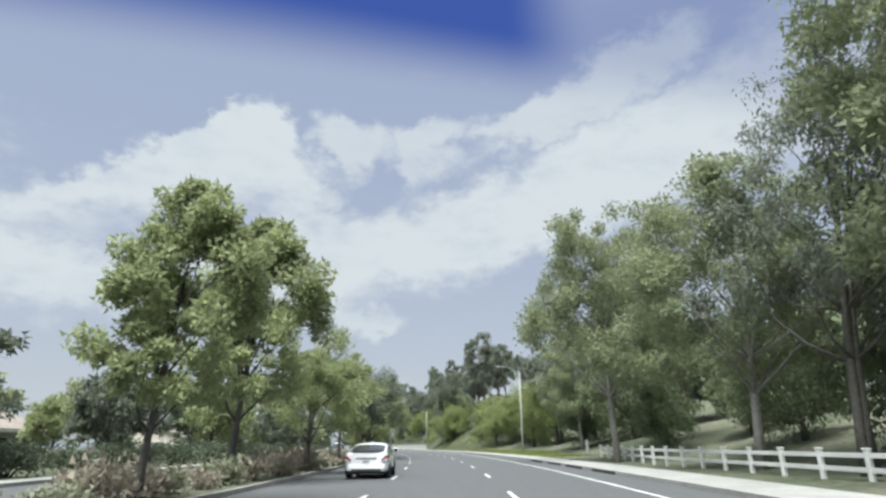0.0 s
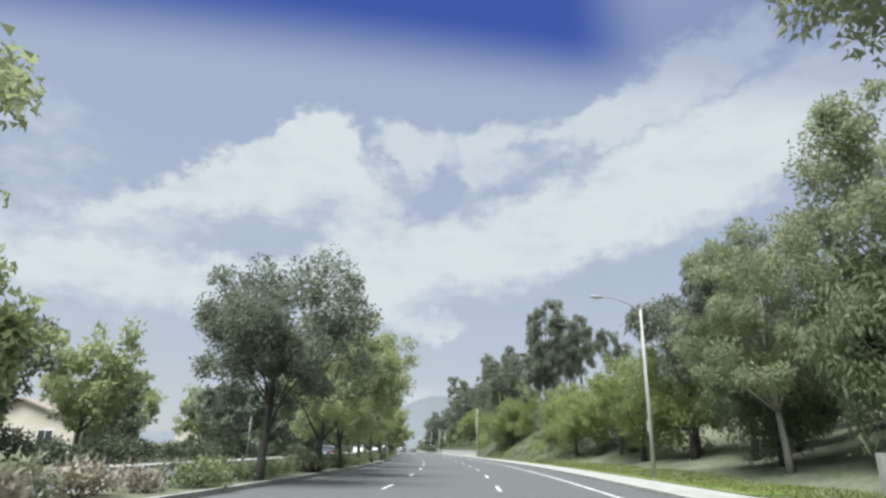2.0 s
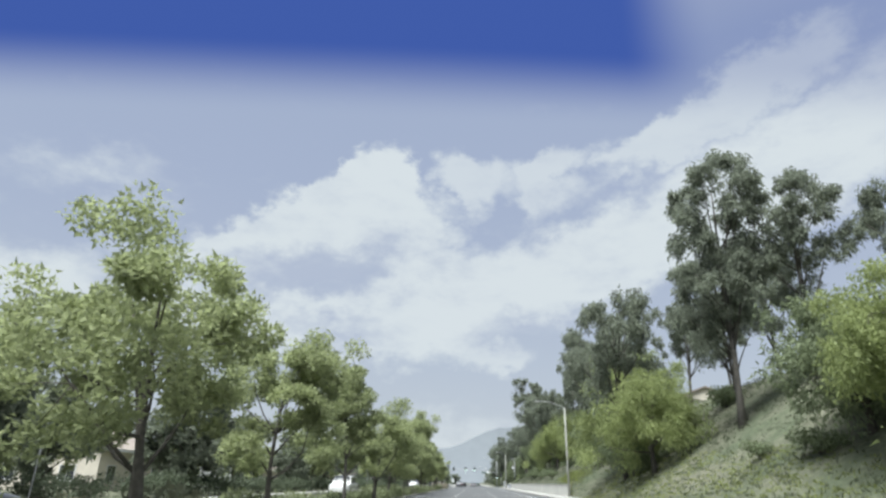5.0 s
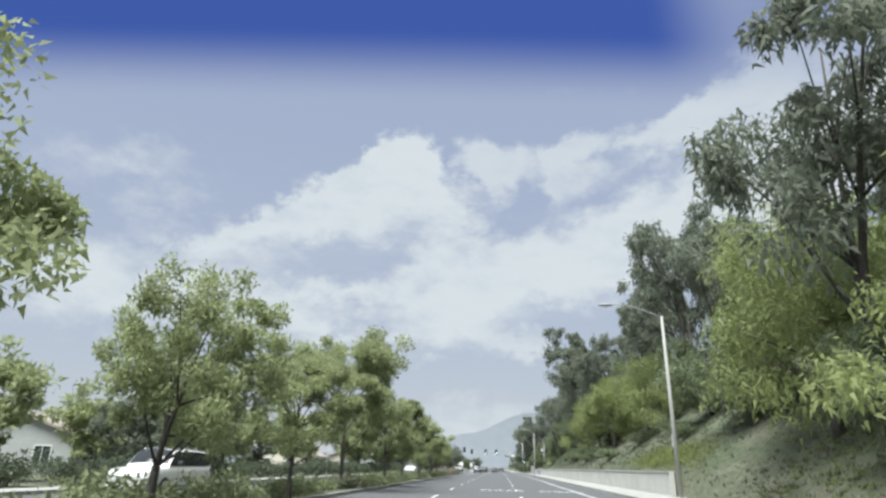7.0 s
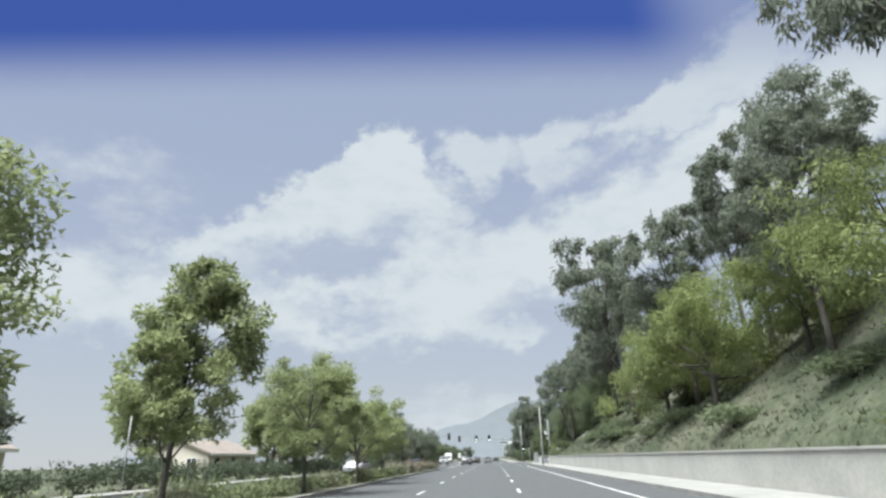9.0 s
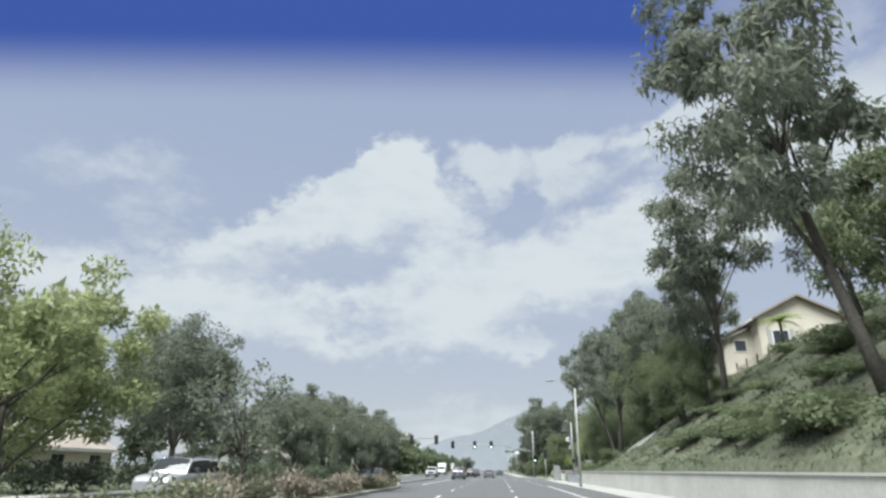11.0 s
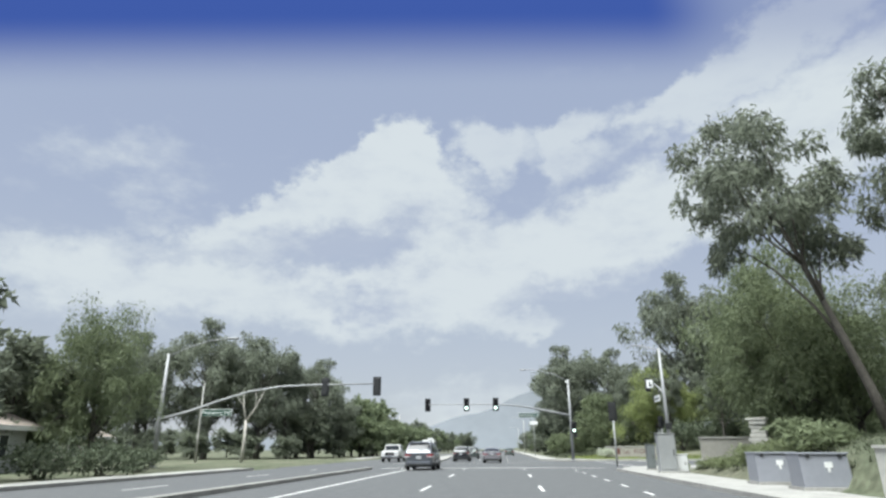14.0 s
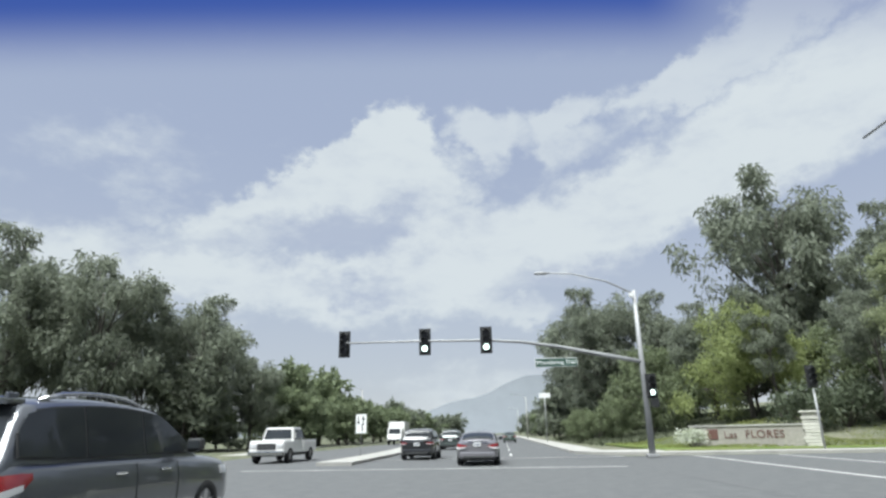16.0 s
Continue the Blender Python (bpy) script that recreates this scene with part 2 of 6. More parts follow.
LEAF_SHRUB = leaf_material("shrub_leaves", (0.13, 0.14, 0.095), (0.3, 0.31, 0.21), 0.35)
LEAF_DRY = leaf_material("dry_shrub_leaves", (0.19, 0.165, 0.13), (0.38, 0.34, 0.27), 0.3)


# ---- building blocks ----
def mesh_object(name, verts, faces, mat, parent=None, label="", smooth=False):
    me = bpy.data.meshes.new(name)
    me.from_pydata(verts, [], faces)
    me.materials.append(mat)
    if smooth:
        me.polygons.foreach_set("use_smooth", [True] * len(me.polygons))
    ob = new(name, me)
    ob.parent = parent
    if label:
        ob["label"] = label
    return ob


def part(name, bm, mat, parent=None, label="", smooth=False):
    me = bpy.data.meshes.new(name)
    bm.to_mesh(me)
    bm.free()
    me.materials.append(mat)
    if smooth:
        me.polygons.foreach_set("use_smooth", [True] * len(me.polygons))
    ob = new(name, me)
    ob.parent = parent
    if label:
        ob["label"] = label
    return ob


def thing(name, m, label, category, group="", kind=""):
    ob = new(name)
    ob.matrix_world = m
    return tagged(ob, label, category, group, kind)


def add_box(bm, x0, x1, y0, y1, z0, z1, bevel=0.0):
    r = bmesh.ops.create_cube(bm, size=1.0)
    vs = r["verts"]
    for v in vs:
        v.co = ((x0 + x1) / 2 + v.co.x * (x1 - x0), (y0 + y1) / 2 + v.co.y * (y1 - y0), (z0 + z1) / 2 + v.co.z * (z1 - z0))
    if bevel:
        bmesh.ops.bevel(bm, geom=list({e for v in vs for e in v.link_edges}), offset=bevel, segments=2, affect="EDGES", profile=0.6)


def boxed(x0, x1, y0, y1, z0, z1, bevel=0.0):
    bm = bmesh.new()
    add_box(bm, x0, x1, y0, y1, z0, z1, bevel)
    return bm


def tube_data(points, radii, sides=8):
    """Vertices and faces of a tapered tube along points."""
    pts = [Vector(p) for p in points]
    verts, faces = [], []
    for i, p in enumerate(pts):
        d = (pts[min(i + 1, len(pts) - 1)] - pts[max(i - 1, 0)]).normalized()
        a = d.cross(Vector((0, 1, 0.01)) if abs(d.y) < 0.9 else Vector((1, 0, 0))).normalized()
        b = d.cross(a)
        for k in range(sides):
            w = 2 * math.pi * k / sides
            verts.append(p + (a * math.cos(w) + b * math.sin(w)) * radii[i])
    for i in range(len(pts) - 1):
        for k in range(sides):
            k2 = (k + 1) % sides
            faces.append((i * sides + k, i * sides + k2, (i + 1) * sides + k2, (i + 1) * sides + k))
    faces.append(tuple(reversed(range(sides))))
    faces.append(tuple(range((len(pts) - 1) * sides, len(pts) * sides)))
    return verts, faces


def tubes(name, runs, mat, parent=None, label="", sides=8):
    verts, faces = [], []
    for points, radii in runs:
        v, f = tube_data(points, radii, sides)
        faces += [tuple(i + len(verts) for i in q) for q in f]
        verts += v
    return mesh_object(name, verts, faces, mat, parent, label, smooth=True)


# ---- the lie of the land ----
def cx(y):
    """The road's line: a long left-hand bend that runs out into a straight."""
    return -0.0009 * min(0.0, y + 166.0) ** 2


def smooth(a, b, v):
    t = min(1.0, max(0.0, (v - a) / (b - a)))
    return t * t * (3 - 2 * t)


def right_kerb(y):
    return 6.65 - 2.65 * smooth(34, 40, y)


def open_ground(y):
    """1 beside the main road, 0 where the side street runs across."""
    return 1 - smooth(4, 9, y) * (1 - smooth(37, 42, y))


def bank(off, y):
    """Height of the ground beside the road."""
    z = -0.03
    if off > 9.0:
        steep = smooth(-186, -162, y) * (1 - smooth(-34, 6, y))
        gentle = 1 - smooth(-186, -162, y)
        z += 0.18 * smooth(9.0, 9.6, off) * open_ground(y) * smooth(-234, -222, y)
        d = off - 9.6
        z += steep * (1.15 * smooth(0.0, 0.6, d) * smooth(-130, -123, y) + 0.72 * max(0.0, min(d, 13)))
        z += gentle * (0.03 * max(0, min(d, 5)) + 0.22 * max(0.0, min(d - 5, 30)))
        after = smooth(40, 60, y)
        z += after * (0.16 * max(0.0, min(d - 2, 40)))
    elif off < -17.6:
        z += 0.16 * smooth(17.6, 18.0, -off)
    return z


def ground():
    offs = [-2600, -1500, -700, -300, -150, -90, -60, -45, -34, -26, -21, -18.0, -17.6, -12, -7, 0, 6, 8.9, 9.1, 9.4, 9.7, 10.2, 11, 12, 13, 14.5,
            16, 18, 20, 22.5, 25, 28, 32, 38, 46, 60, 90, 150, 300, 700, 1500, 2600]
    ys = [-2500, -1200, -700, -450, -380] + [-340 + 5 * i for i in range(105)] + [200, 240, 300, 400, 600, 1000, 1800, 3000]
    verts, faces = [], []
    for y in ys:
        for o in offs:
            n = noise.noise((o * 0.13, y * 0.13, 0)) * 0.5 + noise.noise((o * 0.5, y * 0.5, 3)) * 0.15
            verts.append((cx(max(y, -345)) + o, y, bank(o, y) + (n * min(1.0, (o - 10) / 6) * open_ground(y) if 10 < o < 700 else 0)))
    w = len(offs)
    for j in range(len(ys) - 1):
        for i in range(w - 1):
            faces.append((j * w + i, j * w + i + 1, (j + 1) * w + i + 1, (j + 1) * w + i))
    return tagged(mesh_object("ground", verts, faces, SOIL, smooth=True), "dry olive and tan ground cover over earth banks", "ground", kind="structure")


def strip(name, left, right, y0, y1, z, mat, label, category, kind="structure", step=4.0, depth=0.0, parent=None):
    """A band along the road between two offsets (numbers or functions of y), with sides where it has depth."""
    lf = left if callable(left) else (lambda y: left)
    rf = right if callable(right) else (lambda y: right)
    n = max(1, round((y1 - y0) / step))
    verts, faces = [], []
    for i in range(n + 1):
        y = y0 + (y1 - y0) * i / n
        for o, zz in ((lf(y), z - depth), (lf(y), z), (rf(y), z), (rf(y), z - depth)):
            verts.append((cx(y) + o, y, zz))
    for i in range(n):
        a = 4 * i
        for k in ((0, 1, 2) if depth else (1,)):
            faces.append((a + k + 1, a + k, a + k + 4, a + k + 5))
    if depth:
        faces += [(0, 1, 2, 3), (4 * n + 3, 4 * n + 2, 4 * n + 1, 4 * n)]
    ob = mesh_object(name, verts, faces, mat, parent)
    return tagged(ob, label, category, kind=kind) if parent is None else ob


ground()
strip("road", lambda y: -17.2 - 2.0 * smooth(30, 80, y), right_kerb, -345, 420, 0.0, ASPHALT, "worn grey asphalt carriageway of a wide suburban road", "road")
CROSS = mesh_object("road_cross_street", [(6.0, 3.5, 0.004), (15, 11.5, 0.004), (60, 11.5, 0.004), (60, 34.5, 0.004), (4.0, 34.5, 0.004), (-17, 11.5, 0.004), (-17, 34.5, 0.004), (-70, 34.5, 0.004), (-70, 11.5, 0.004)],
                    [(0, 1, 2, 3, 4), (8, 5, 6, 7)], ASPHALT)
tagged(CROSS, "grey asphalt side street at the junction", "road", kind="structure")


def kerb_line(name, off, y0, y1, width=0.16, label="pale concrete kerb along the road"):
    of = off if callable(off) else (lambda y: off)
    return strip(name, of, lambda y: of(y) + width, y0, y1, 0.15, CONCRETE, label, "kerb", depth=0.2)


kerb_line("kerb_right", right_kerb, -345, 4)
kerb_line("kerb_right_far", right_kerb, 41, 420)
strip("pavement_right", lambda y: right_kerb(y) + 0.16, lambda y: 9.1, -345, 4, 0.14, CONCRETE, "pale concrete pavement behind the kerb", "pavement", depth=0.2)
strip("pavement_right_far", lambda y: right_kerb(y) + 0.16, lambda y: right_kerb(y) + 2.2, 41, 420, 0.14, CONCRETE, "pale concrete pavement past the junction", "pavement", depth=0.2)
strip("pavement_left", -19.0, -17.36, -345, 6, 0.14, CONCRETE, "pale concrete pavement across the road", "pavement", depth=0.2)
kerb_line("kerb_left", -17.36, -345, 6)


# ---- trees ----
def leaves(name, centres, spread, count, size, mat, parent, rng, droop=0.0, flat=0.8):
    """A crown: count leaves about every centre, each a small three-cornered blade."""
    n = len(centres) * count
    c = np.repeat(np.array(centres, float), count, 0)
    s = np.repeat(np.array(spread, float), count)[:, None]
    d = rng.normal(size=(n, 3))
    d /= np.linalg.norm(d, axis=1)[:, None]
    p = c + d * s * (rng.random((n, 1)) ** 0.5) * np.array([1, 1, flat])
    p[:, 2] -= droop * s[:, 0] * rng.random(n) ** 2 * 1.2
    a = rng.normal(size=(n, 3)) + d * 0.6
    a[:, 2] -= droop * 2.2
    a /= np.linalg.norm(a, axis=1)[:, None]
    b = np.cross(a, rng.normal(size=(n, 3)))
    b /= np.linalg.norm(b, axis=1)[:, None] + 1e-9
    up = np.cross(a, b)
    ln = size * (0.6 + 0.8 * rng.random((n, 1)))
    wd = ln * (0.38 if droop < 0.5 else 0.24)
    q = np.stack([p - b * wd * 0.8, p + b * wd * 0.8 + a * ln * 0.15, p + a * ln * 1.1], 1).reshape(-1, 3)
    k = 3
    me = bpy.data.meshes.new(name)
    me.vertices.add(n * k)
    me.vertices.foreach_set("co", q.astype(np.float32).ravel())
    me.loops.add(n * k)
    me.loops.foreach_set("vertex_index", np.arange(n * k, dtype=np.int32))
    me.polygons.add(n)
    me.polygons.foreach_set("loop_start", np.arange(0, n * k, k, dtype=np.int32))
    me.update(calc_edges=True)
    me.materials.append(mat)
    ob = new(name, me)
    ob.parent = parent
    return ob


def tree(label, height, crown_from, radius, leaf, bark, seed, lobes=11, clumps=9, per=150, size=0.22, droop=0.0, shape="round",
         trunk=0.16, lean=0.0, group="", stems=1, lobe=0.42, twigs=2):
    """A tree at the origin: trunk, limbs to uneven lobes of the crown, and leaf clumps about each lobe with gaps between."""
    rng = np.random.default_rng(seed)
    root = thing("tree", Matrix(), label, "tree", group)
    runs, centres, spread, stemlines = [], [], [], []
    for k in range(stems):
        pts, r = [], []
        bx, by = rng.normal(0, 0.08 * (stems - 1) + 0.001, 2)
        sway = rng.normal(0, 0.04 + 0.05 * (stems - 1), 2) * height
        for i in range(8):
            t = i / 7
            h = t * (crown_from + (height - crown_from) * 0.72)
            pts.append((bx + sway[0] * t * t + lean * h + 0.07 * math.sin(4 * t + seed), by + sway[1] * t * t + 0.06 * math.sin(5 * t + 2 * seed), h - 0.3 * (i == 0)))
            r.append(trunk * (1.35 if i == 0 else 1 - 0.85 * t))
        runs.append((pts, r))
        stemlines.append(pts)
    mid, half = (height + crown_from) / 2, (height - crown_from) / 2
    for k in range(lobes):
        zz = -0.75 + 1.6 * ((k + 0.5) / lobes) + rng.normal(0, 0.1)
        ang = k * 2.4 + rng.normal(0, 0.35) + seed
        if shape == "cone":
            w = 0.95 - 0.75 * (zz * 0.5 + 0.5)
        elif shape == "dome":
            w = math.sqrt(max(0.05, 1 - max(0, zz) ** 2)) * 0.95
        else:
            w = math.sqrt(max(0.08, 1 - zz * zz)) * 0.85
        w *= rng.uniform(0.65, 1.12)
        pts = stemlines[k % stems]
        z = mid + zz * half * 0.85
        j = min(7.0, max(0.0, (z / pts[-1][2]) * 7))
        j0 = min(6, int(j))
        axis = np.array(pts[j0]) * (1 - (j - j0)) + np.array(pts[j0 + 1]) * (j - j0)
        lr = radius * lobe * rng.uniform(0.75, 1.25)
        ce = np.array((axis[0] + math.cos(ang) * radius * w * 0.75, axis[1] + math.sin(ang) * radius * w * 0.75, z))
        js = int(max(2, min(6, j0 - 1 - rng.integers(0, 2))))
        a = np.array(pts[js])
        bow = rng.normal(0, 0.035, 3) * radius
        reach = np.linalg.norm(ce[:2] - a[:2])
        m1 = a * 0.68 + ce * 0.32 + bow + np.array((0, 0, -0.05 * reach))
        m2 = a * 0.34 + ce * 0.66 + bow * 1.2 + np.array((0, 0, -0.06 * reach))
        rr = trunk * 0.5 * (1 - js / 10)
        runs.append(([tuple(a), tuple(m1), tuple(m2), tuple(ce)], [rr, rr * 0.74, rr * 0.5, rr * 0.3]))
        for q in range(clumps):
            u = rng.normal(size=3)
            u /= np.linalg.norm(u)
            u[2] = u[2] * 0.75 + 0.1
            cc = ce + u * lr * rng.uniform(0.45, 1.05)
            centres.append(cc)
            spread.append(lr * rng.uniform(0.28, 0.52))
            if q < twigs:
                runs.append(([tuple(ce), tuple((ce + cc) / 2 + rng.normal(0, 0.05, 3)), tuple(cc)], [rr * 0.3, rr * 0.2, 0.008]))
    tubes("trunk", runs, bark, root, sides=5)
    leaves("crown", centres, spread, per, size, leaf, root, rng, droop)
    return root


def plant(kind, spots):
    """Stands the tree and its copies at (off, y, scale, turn, tall) along the road, on the ground."""
    for i, (off, y, s, turn, tall) in enumerate(spots):
        m = pose(cx(y) + off, y, bank(off, y) - 0.1, 0, 0, turn)
        ob = kind if i == 0 else copy_thing(kind, m)
        ob.matrix_basis = m
        ob.scale = (s, s, s * tall)


MAPLE_A = tree("leafy green maple in the planted median", 8.4, 2.0, 3.2, LEAF_MEDIAN, BARK, 3, 13, 9, 215, 0.15, trunk=0.14, group="median trees")
MAPLE_B = tree("light green pointed broadleaf tree in the planted median", 8.6, 1.8, 3.0, LEAF_MEDIAN, BARK, 11, 14, 8, 215, 0.15, shape="cone", trunk=0.13, group="median trees", lobe=0.4)
MAPLE_C = tree("spreading green tree with a forked trunk in the median", 7.2, 2.0, 3.4, LEAF_MEDIAN, BARK, 23, 12, 9, 215, 0.15, shape="dome", trunk=0.15, group="median trees", stems=2)
plant(MAPLE_A, [(-7.4, -240.5, 0.9, 200, 1.02), (-7.3, -174, 0.78, 60, 0.95), (-7.3, -136.5, 0.72, 130, 0.98), (-7.4, -117.6, 0.82, 300, 0.9), (-8.1, -126, 0.97, 60, 1.08), (-7.4, -201, 1.1, 20, 1.05), (-7.6, -98, 0.72, 100, 1)])
plant(MAPLE_B, [(-7.4, -266.5, 0.88, 10, 1.05), (-8.7, -257, 1.25, 0, 0.98), (-7.3, -163, 0.85, 140, 1.0), (-7.5, -192, 0.9, 260, 1), (-7.6, -109, 0.78, 30, 1)])
plant(MAPLE_C, [(-7.6, -249.3, 0.76, 0, 1.22), (-7.6, -145, 0.64, 80, 1.25), (-7.2, -154.0, 0.8, 20, 1.03), (-7.5, -181, 0.9, 250, 1), (-7.5, -208, 0.84, 310, 1), (-7.4, -215, 1.0, 40, 1.05), (-7.7, -88, 0.75, 160, 1), (-7.8, -79, 0.7, 220, 1)])
OAK = tree("dense dark grey-green rounded evergreen tree", 7.8, 2.5, 3.7, LEAF_DARK, BARK, 31, 15, 9, 220, 0.14, trunk=0.2, group="dark evergreen trees", lobe=0.44)
plant(OAK, [(-7.5, -223.2, 0.93, 0, 1.12), (-9.0, -42.2, 0.53, 210, 1.2), (-8.5, -49.2, 0.58, 70, 0.97), (-9.2, -60, 0.47, 90, 1.25), (-18.6, -53.5, 1.12, 160, 1.06)])
EUC_A = tree("tall thin eucalyptus with drooping grey-green leaves", 14.5, 4.5, 3.4, LEAF_EUC, BARK, 41, 14, 8, 125, 0.27, droop=0.8, trunk=0.19, lean=-0.03, group="eucalyptus trees", lobe=0.38)
EUC_B = tree("tall sparse eucalyptus with a forked trunk", 13.0, 4.0, 3.8, LEAF_EUC, BARK, 47, 13, 8, 125, 0.27, droop=0.8, trunk=0.17, stems=2, group="eucalyptus trees", lobe=0.36)
EUC_C = tree("eucalyptus with a leaning dark trunk and airy crown", 12.5, 5.0, 3.6, LEAF_EUC, BARK, 44, 10, 8, 150, 0.26, droop=0.7, trunk=0.18, lean=-0.3, group="eucalyptus trees", lobe=0.4)
plant(EUC_A, [(13.3, -67, 1.36, 0, 1.0), (15.7, -42.4, 0.85, 90, 1), (16.3, -153, 1.28, 200, 1.14), (14.6, -97.5, 0.88, 300, 1), (21, -105, 1.15, 40, 1), (18, -85, 1.1, 120, 1), (20, -156, 1.05, 220, 1), (27, -138, 1.1, 10, 1), (22, -72, 1.1, 70, 1), (19, -11, 1.05, 20, 1),
              (-38, 56, 1.1, 50, 1), (24, 56, 0.85, 0, 1), (33, 66, 1.2, 0, 1.05), (20, -205, 1.15, 160, 1), (30, -120, 1.1, 0, 1), (34, -16, 1.0, 100, 1)])
EUC_A.rotation_euler = (0, -0.16, 0)
plant(EUC_B, [(14, -82, 1.05, 0, 1), (14.4, -118, 1.12, 160, 1.08), (16.4, -107.5, 1.25, 250, 1.12), (12.0, -138.8, 1.25, 40, 1.05), (19, -57, 1.0, 280, 1), (20.6, -143, 1.0, 10, 1), (12.9, -22.5, 1.25, 100, 1.14), (19.5, -31, 1.0, 30, 1), (24, 2, 0.95, 40, 1), (-46, 52, 1.1, 130, 1), (-31, 50, 0.95, 0, 1), (28, 48, 0.9, 190, 1), (17, -152, 0.95, 20, 1), (26, -160, 0.8, 280, 1), (18.2, -199, 1.38, 70, 1), (22, -128, 1, 180, 1), (-52, 50, 1.2, 0, 1)])
EUC_D = tree("tall airy eucalyptus with thin foliage and open gaps", 17.0, 4.0, 5.8, LEAF_EUC, BARK, 61, 21, 8, 86, 0.24, droop=0.7, trunk=0.2, stems=2, group="eucalyptus trees", lobe=0.33)
plant(EUC_D, [(13.6, -263, 1.0, 40, 1.0), (18.5, -266, 1.0, 160, 1.05)])
plant(EUC_C, [(15.2, -9.5, 1.2, 0, 1.0), (15.8, -45.6, 1.28, 82, 0.99), (15, -38, 0.8, 10, 1), (20, -96, 1, -20, 1), (31, 58, 0.9, 190, 1)])
PEPPER = tree("broad weeping pepper tree with soft olive green foliage", 6.6, 0.9, 3.9, LEAF_PEPPER, BARK, 53, 15, 10, 165, 0.2, droop=0.6, shape="dome", trunk=0.2, group="pepper trees", lobe=0.46)
PEPPER_B = tree("rounded dull green pepper tree on the bank", 6.0, 0.7, 3.4, LEAF_DULL, BARK, 59, 14, 10, 96, 0.25, droop=0.6, trunk=0.18, group="pepper trees", lobe=0.46)
plant(PEPPER, [(12.4, -146, 1.12, 0, 1), (13.4, -133, 1.25, 50, 1.08), (16.5, -129, 1.3, 90, 1.1), (14.2, -103.5, 1.0, 80, 1), (16, -93, 0.9, 150, 1), (12.9, -88, 1.05, 200, 1.1), (12.7, -79, 1.0, 20, 1.1), (14, -178, 1.0, 30, 1), (17, -191, 1.25, 140, 1.13), (17.5, -183, 1.15, 200, 1.05), (19.5, -197, 1.28, 310, 1.16), (15.5, -172, 1.0, 250, 1), (23.5, 61, 1.5, 20, 1.15)])
plant(PEPPER_B, [(13.4, -125, 0.85, 0, 1), (19.5, -60, 1.15, 220, 1.2), (18, -262, 1.0, 0, 1), (20, -250, 1.1, 80, 1), (17.5, -236, 0.9, 150, 1), (21, -274, 1.05, 220, 1), (22, -241, 1.0, 300, 1), (15.5, 66, 1.4, 200, 1.1), (-31, 1.5, 0.8, 0, 1.1), (14.6, -115, 0.95, 110, 1), (12.2, -141, 0.8, 210, 1), (18, -16, 1.0, 270, 1.1), (31, 58, 1.35, 330, 1), (12, 72, 0.8, 10, 1), (15, -168, 1.0, 100, 1), (9, 75, 0.7, 0, 1), (24, 12, 1.1, 60, 1.1), (18, -212, 1, 0, 1.2), (22, -207, 1.2, 0, 1.3), (20, -222, 1.3, 60, 1.3), (21, 8, 0.9, 0, 1)])
PEPPER_C = tree("dense dull green pepper tree with fine hanging leaves", 6.0, 0.6, 3.4, LEAF_DULL, BARK, 58, 15, 10, 190, 0.16, droop=0.6, trunk=0.18, group="pepper trees", lobe=0.46)
plant(PEPPER_C, [(16.0, -1.0, 1.25, 300, 1.15), (16.2, 2.5, 1.35, 40, 1.55), (15.5, -29.5, 1.34, 130, 1.15), (18, -2, 1.23, 0, 1.1), (14.2, -41, 0.85, 90, 1.25), (-26.4, 1.7, 1.2, 60, 1.34)])
BIG = tree("tall mature broadleaf tree with a pale leaning trunk beside the fence", 16.0, 2.6, 6.0, LEAF_BIG, BARK_PALE, 67, 21, 9, 205, 0.2, trunk=0.24, lean=-0.05, group="tall roadside trees", lobe=0.4)
plant(BIG, [(11.6, -241, 1.0, 0, 1.2), (13.5, -256, 1.0, 120, 0.95), (15, -270, 1.1, 220, 1.15), (16.3, -216, 0.85, 300, 1), (23.5, -219, 1.2, 80, 1), (32.5, 45.5, 0.95, 40, 1), (18.5, -233, 0.82, 150, 1.0)])
limbs = thing("tree", pose(-26.5, 25, 0), "pale bare forked trunk before dark gum trees", "tree", "eucalyptus trees")
tubes("trunk", [([(0, 0, -0.2), (0.15, 0, 2.2), (0.1, 0, 4.2)], [0.2, 0.16, 0.13]), ([(0.1, 0, 4.1), (0.9, 0.1, 5.3), (1.9, 0.1, 7.4)], [0.12, 0.09, 0.03]), ([(0.9, 0.1, 5.3), (1.0, 0, 6.2), (0.9, 0, 7.0)], [0.07, 0.05, 0.02]),
                ([(0.1, 0, 4.1), (-0.35, 0.2, 5.6), (-0.5, 0.2, 7.2)], [0.1, 0.07, 0.025]), ([(-0.35, 0.2, 5.6), (-0.9, 0.1, 6.3), (-1.2, 0.1, 6.9)], [0.05, 0.035, 0.015])], BARK_WHITE, limbs, sides=7)
BARE = tree("small sparse tree with thin bare twigs in the median", 5.2, 1.4, 2.2, LEAF_DARK, BARK, 91, 12, 8, 14, 0.16, trunk=0.09, group="median trees")
plant(BARE, [(-8.4, -67.5, 1.0, 0, 1)])
GUM = tree("massive dark eucalyptus with a dense billowing crown", 15.0, 2.5, 5.6, LEAF_EUC, BARK, 83, 20, 10, 84, 0.39, droop=0.7, trunk=0.3, stems=2, group="eucalyptus trees", lobe=0.4)
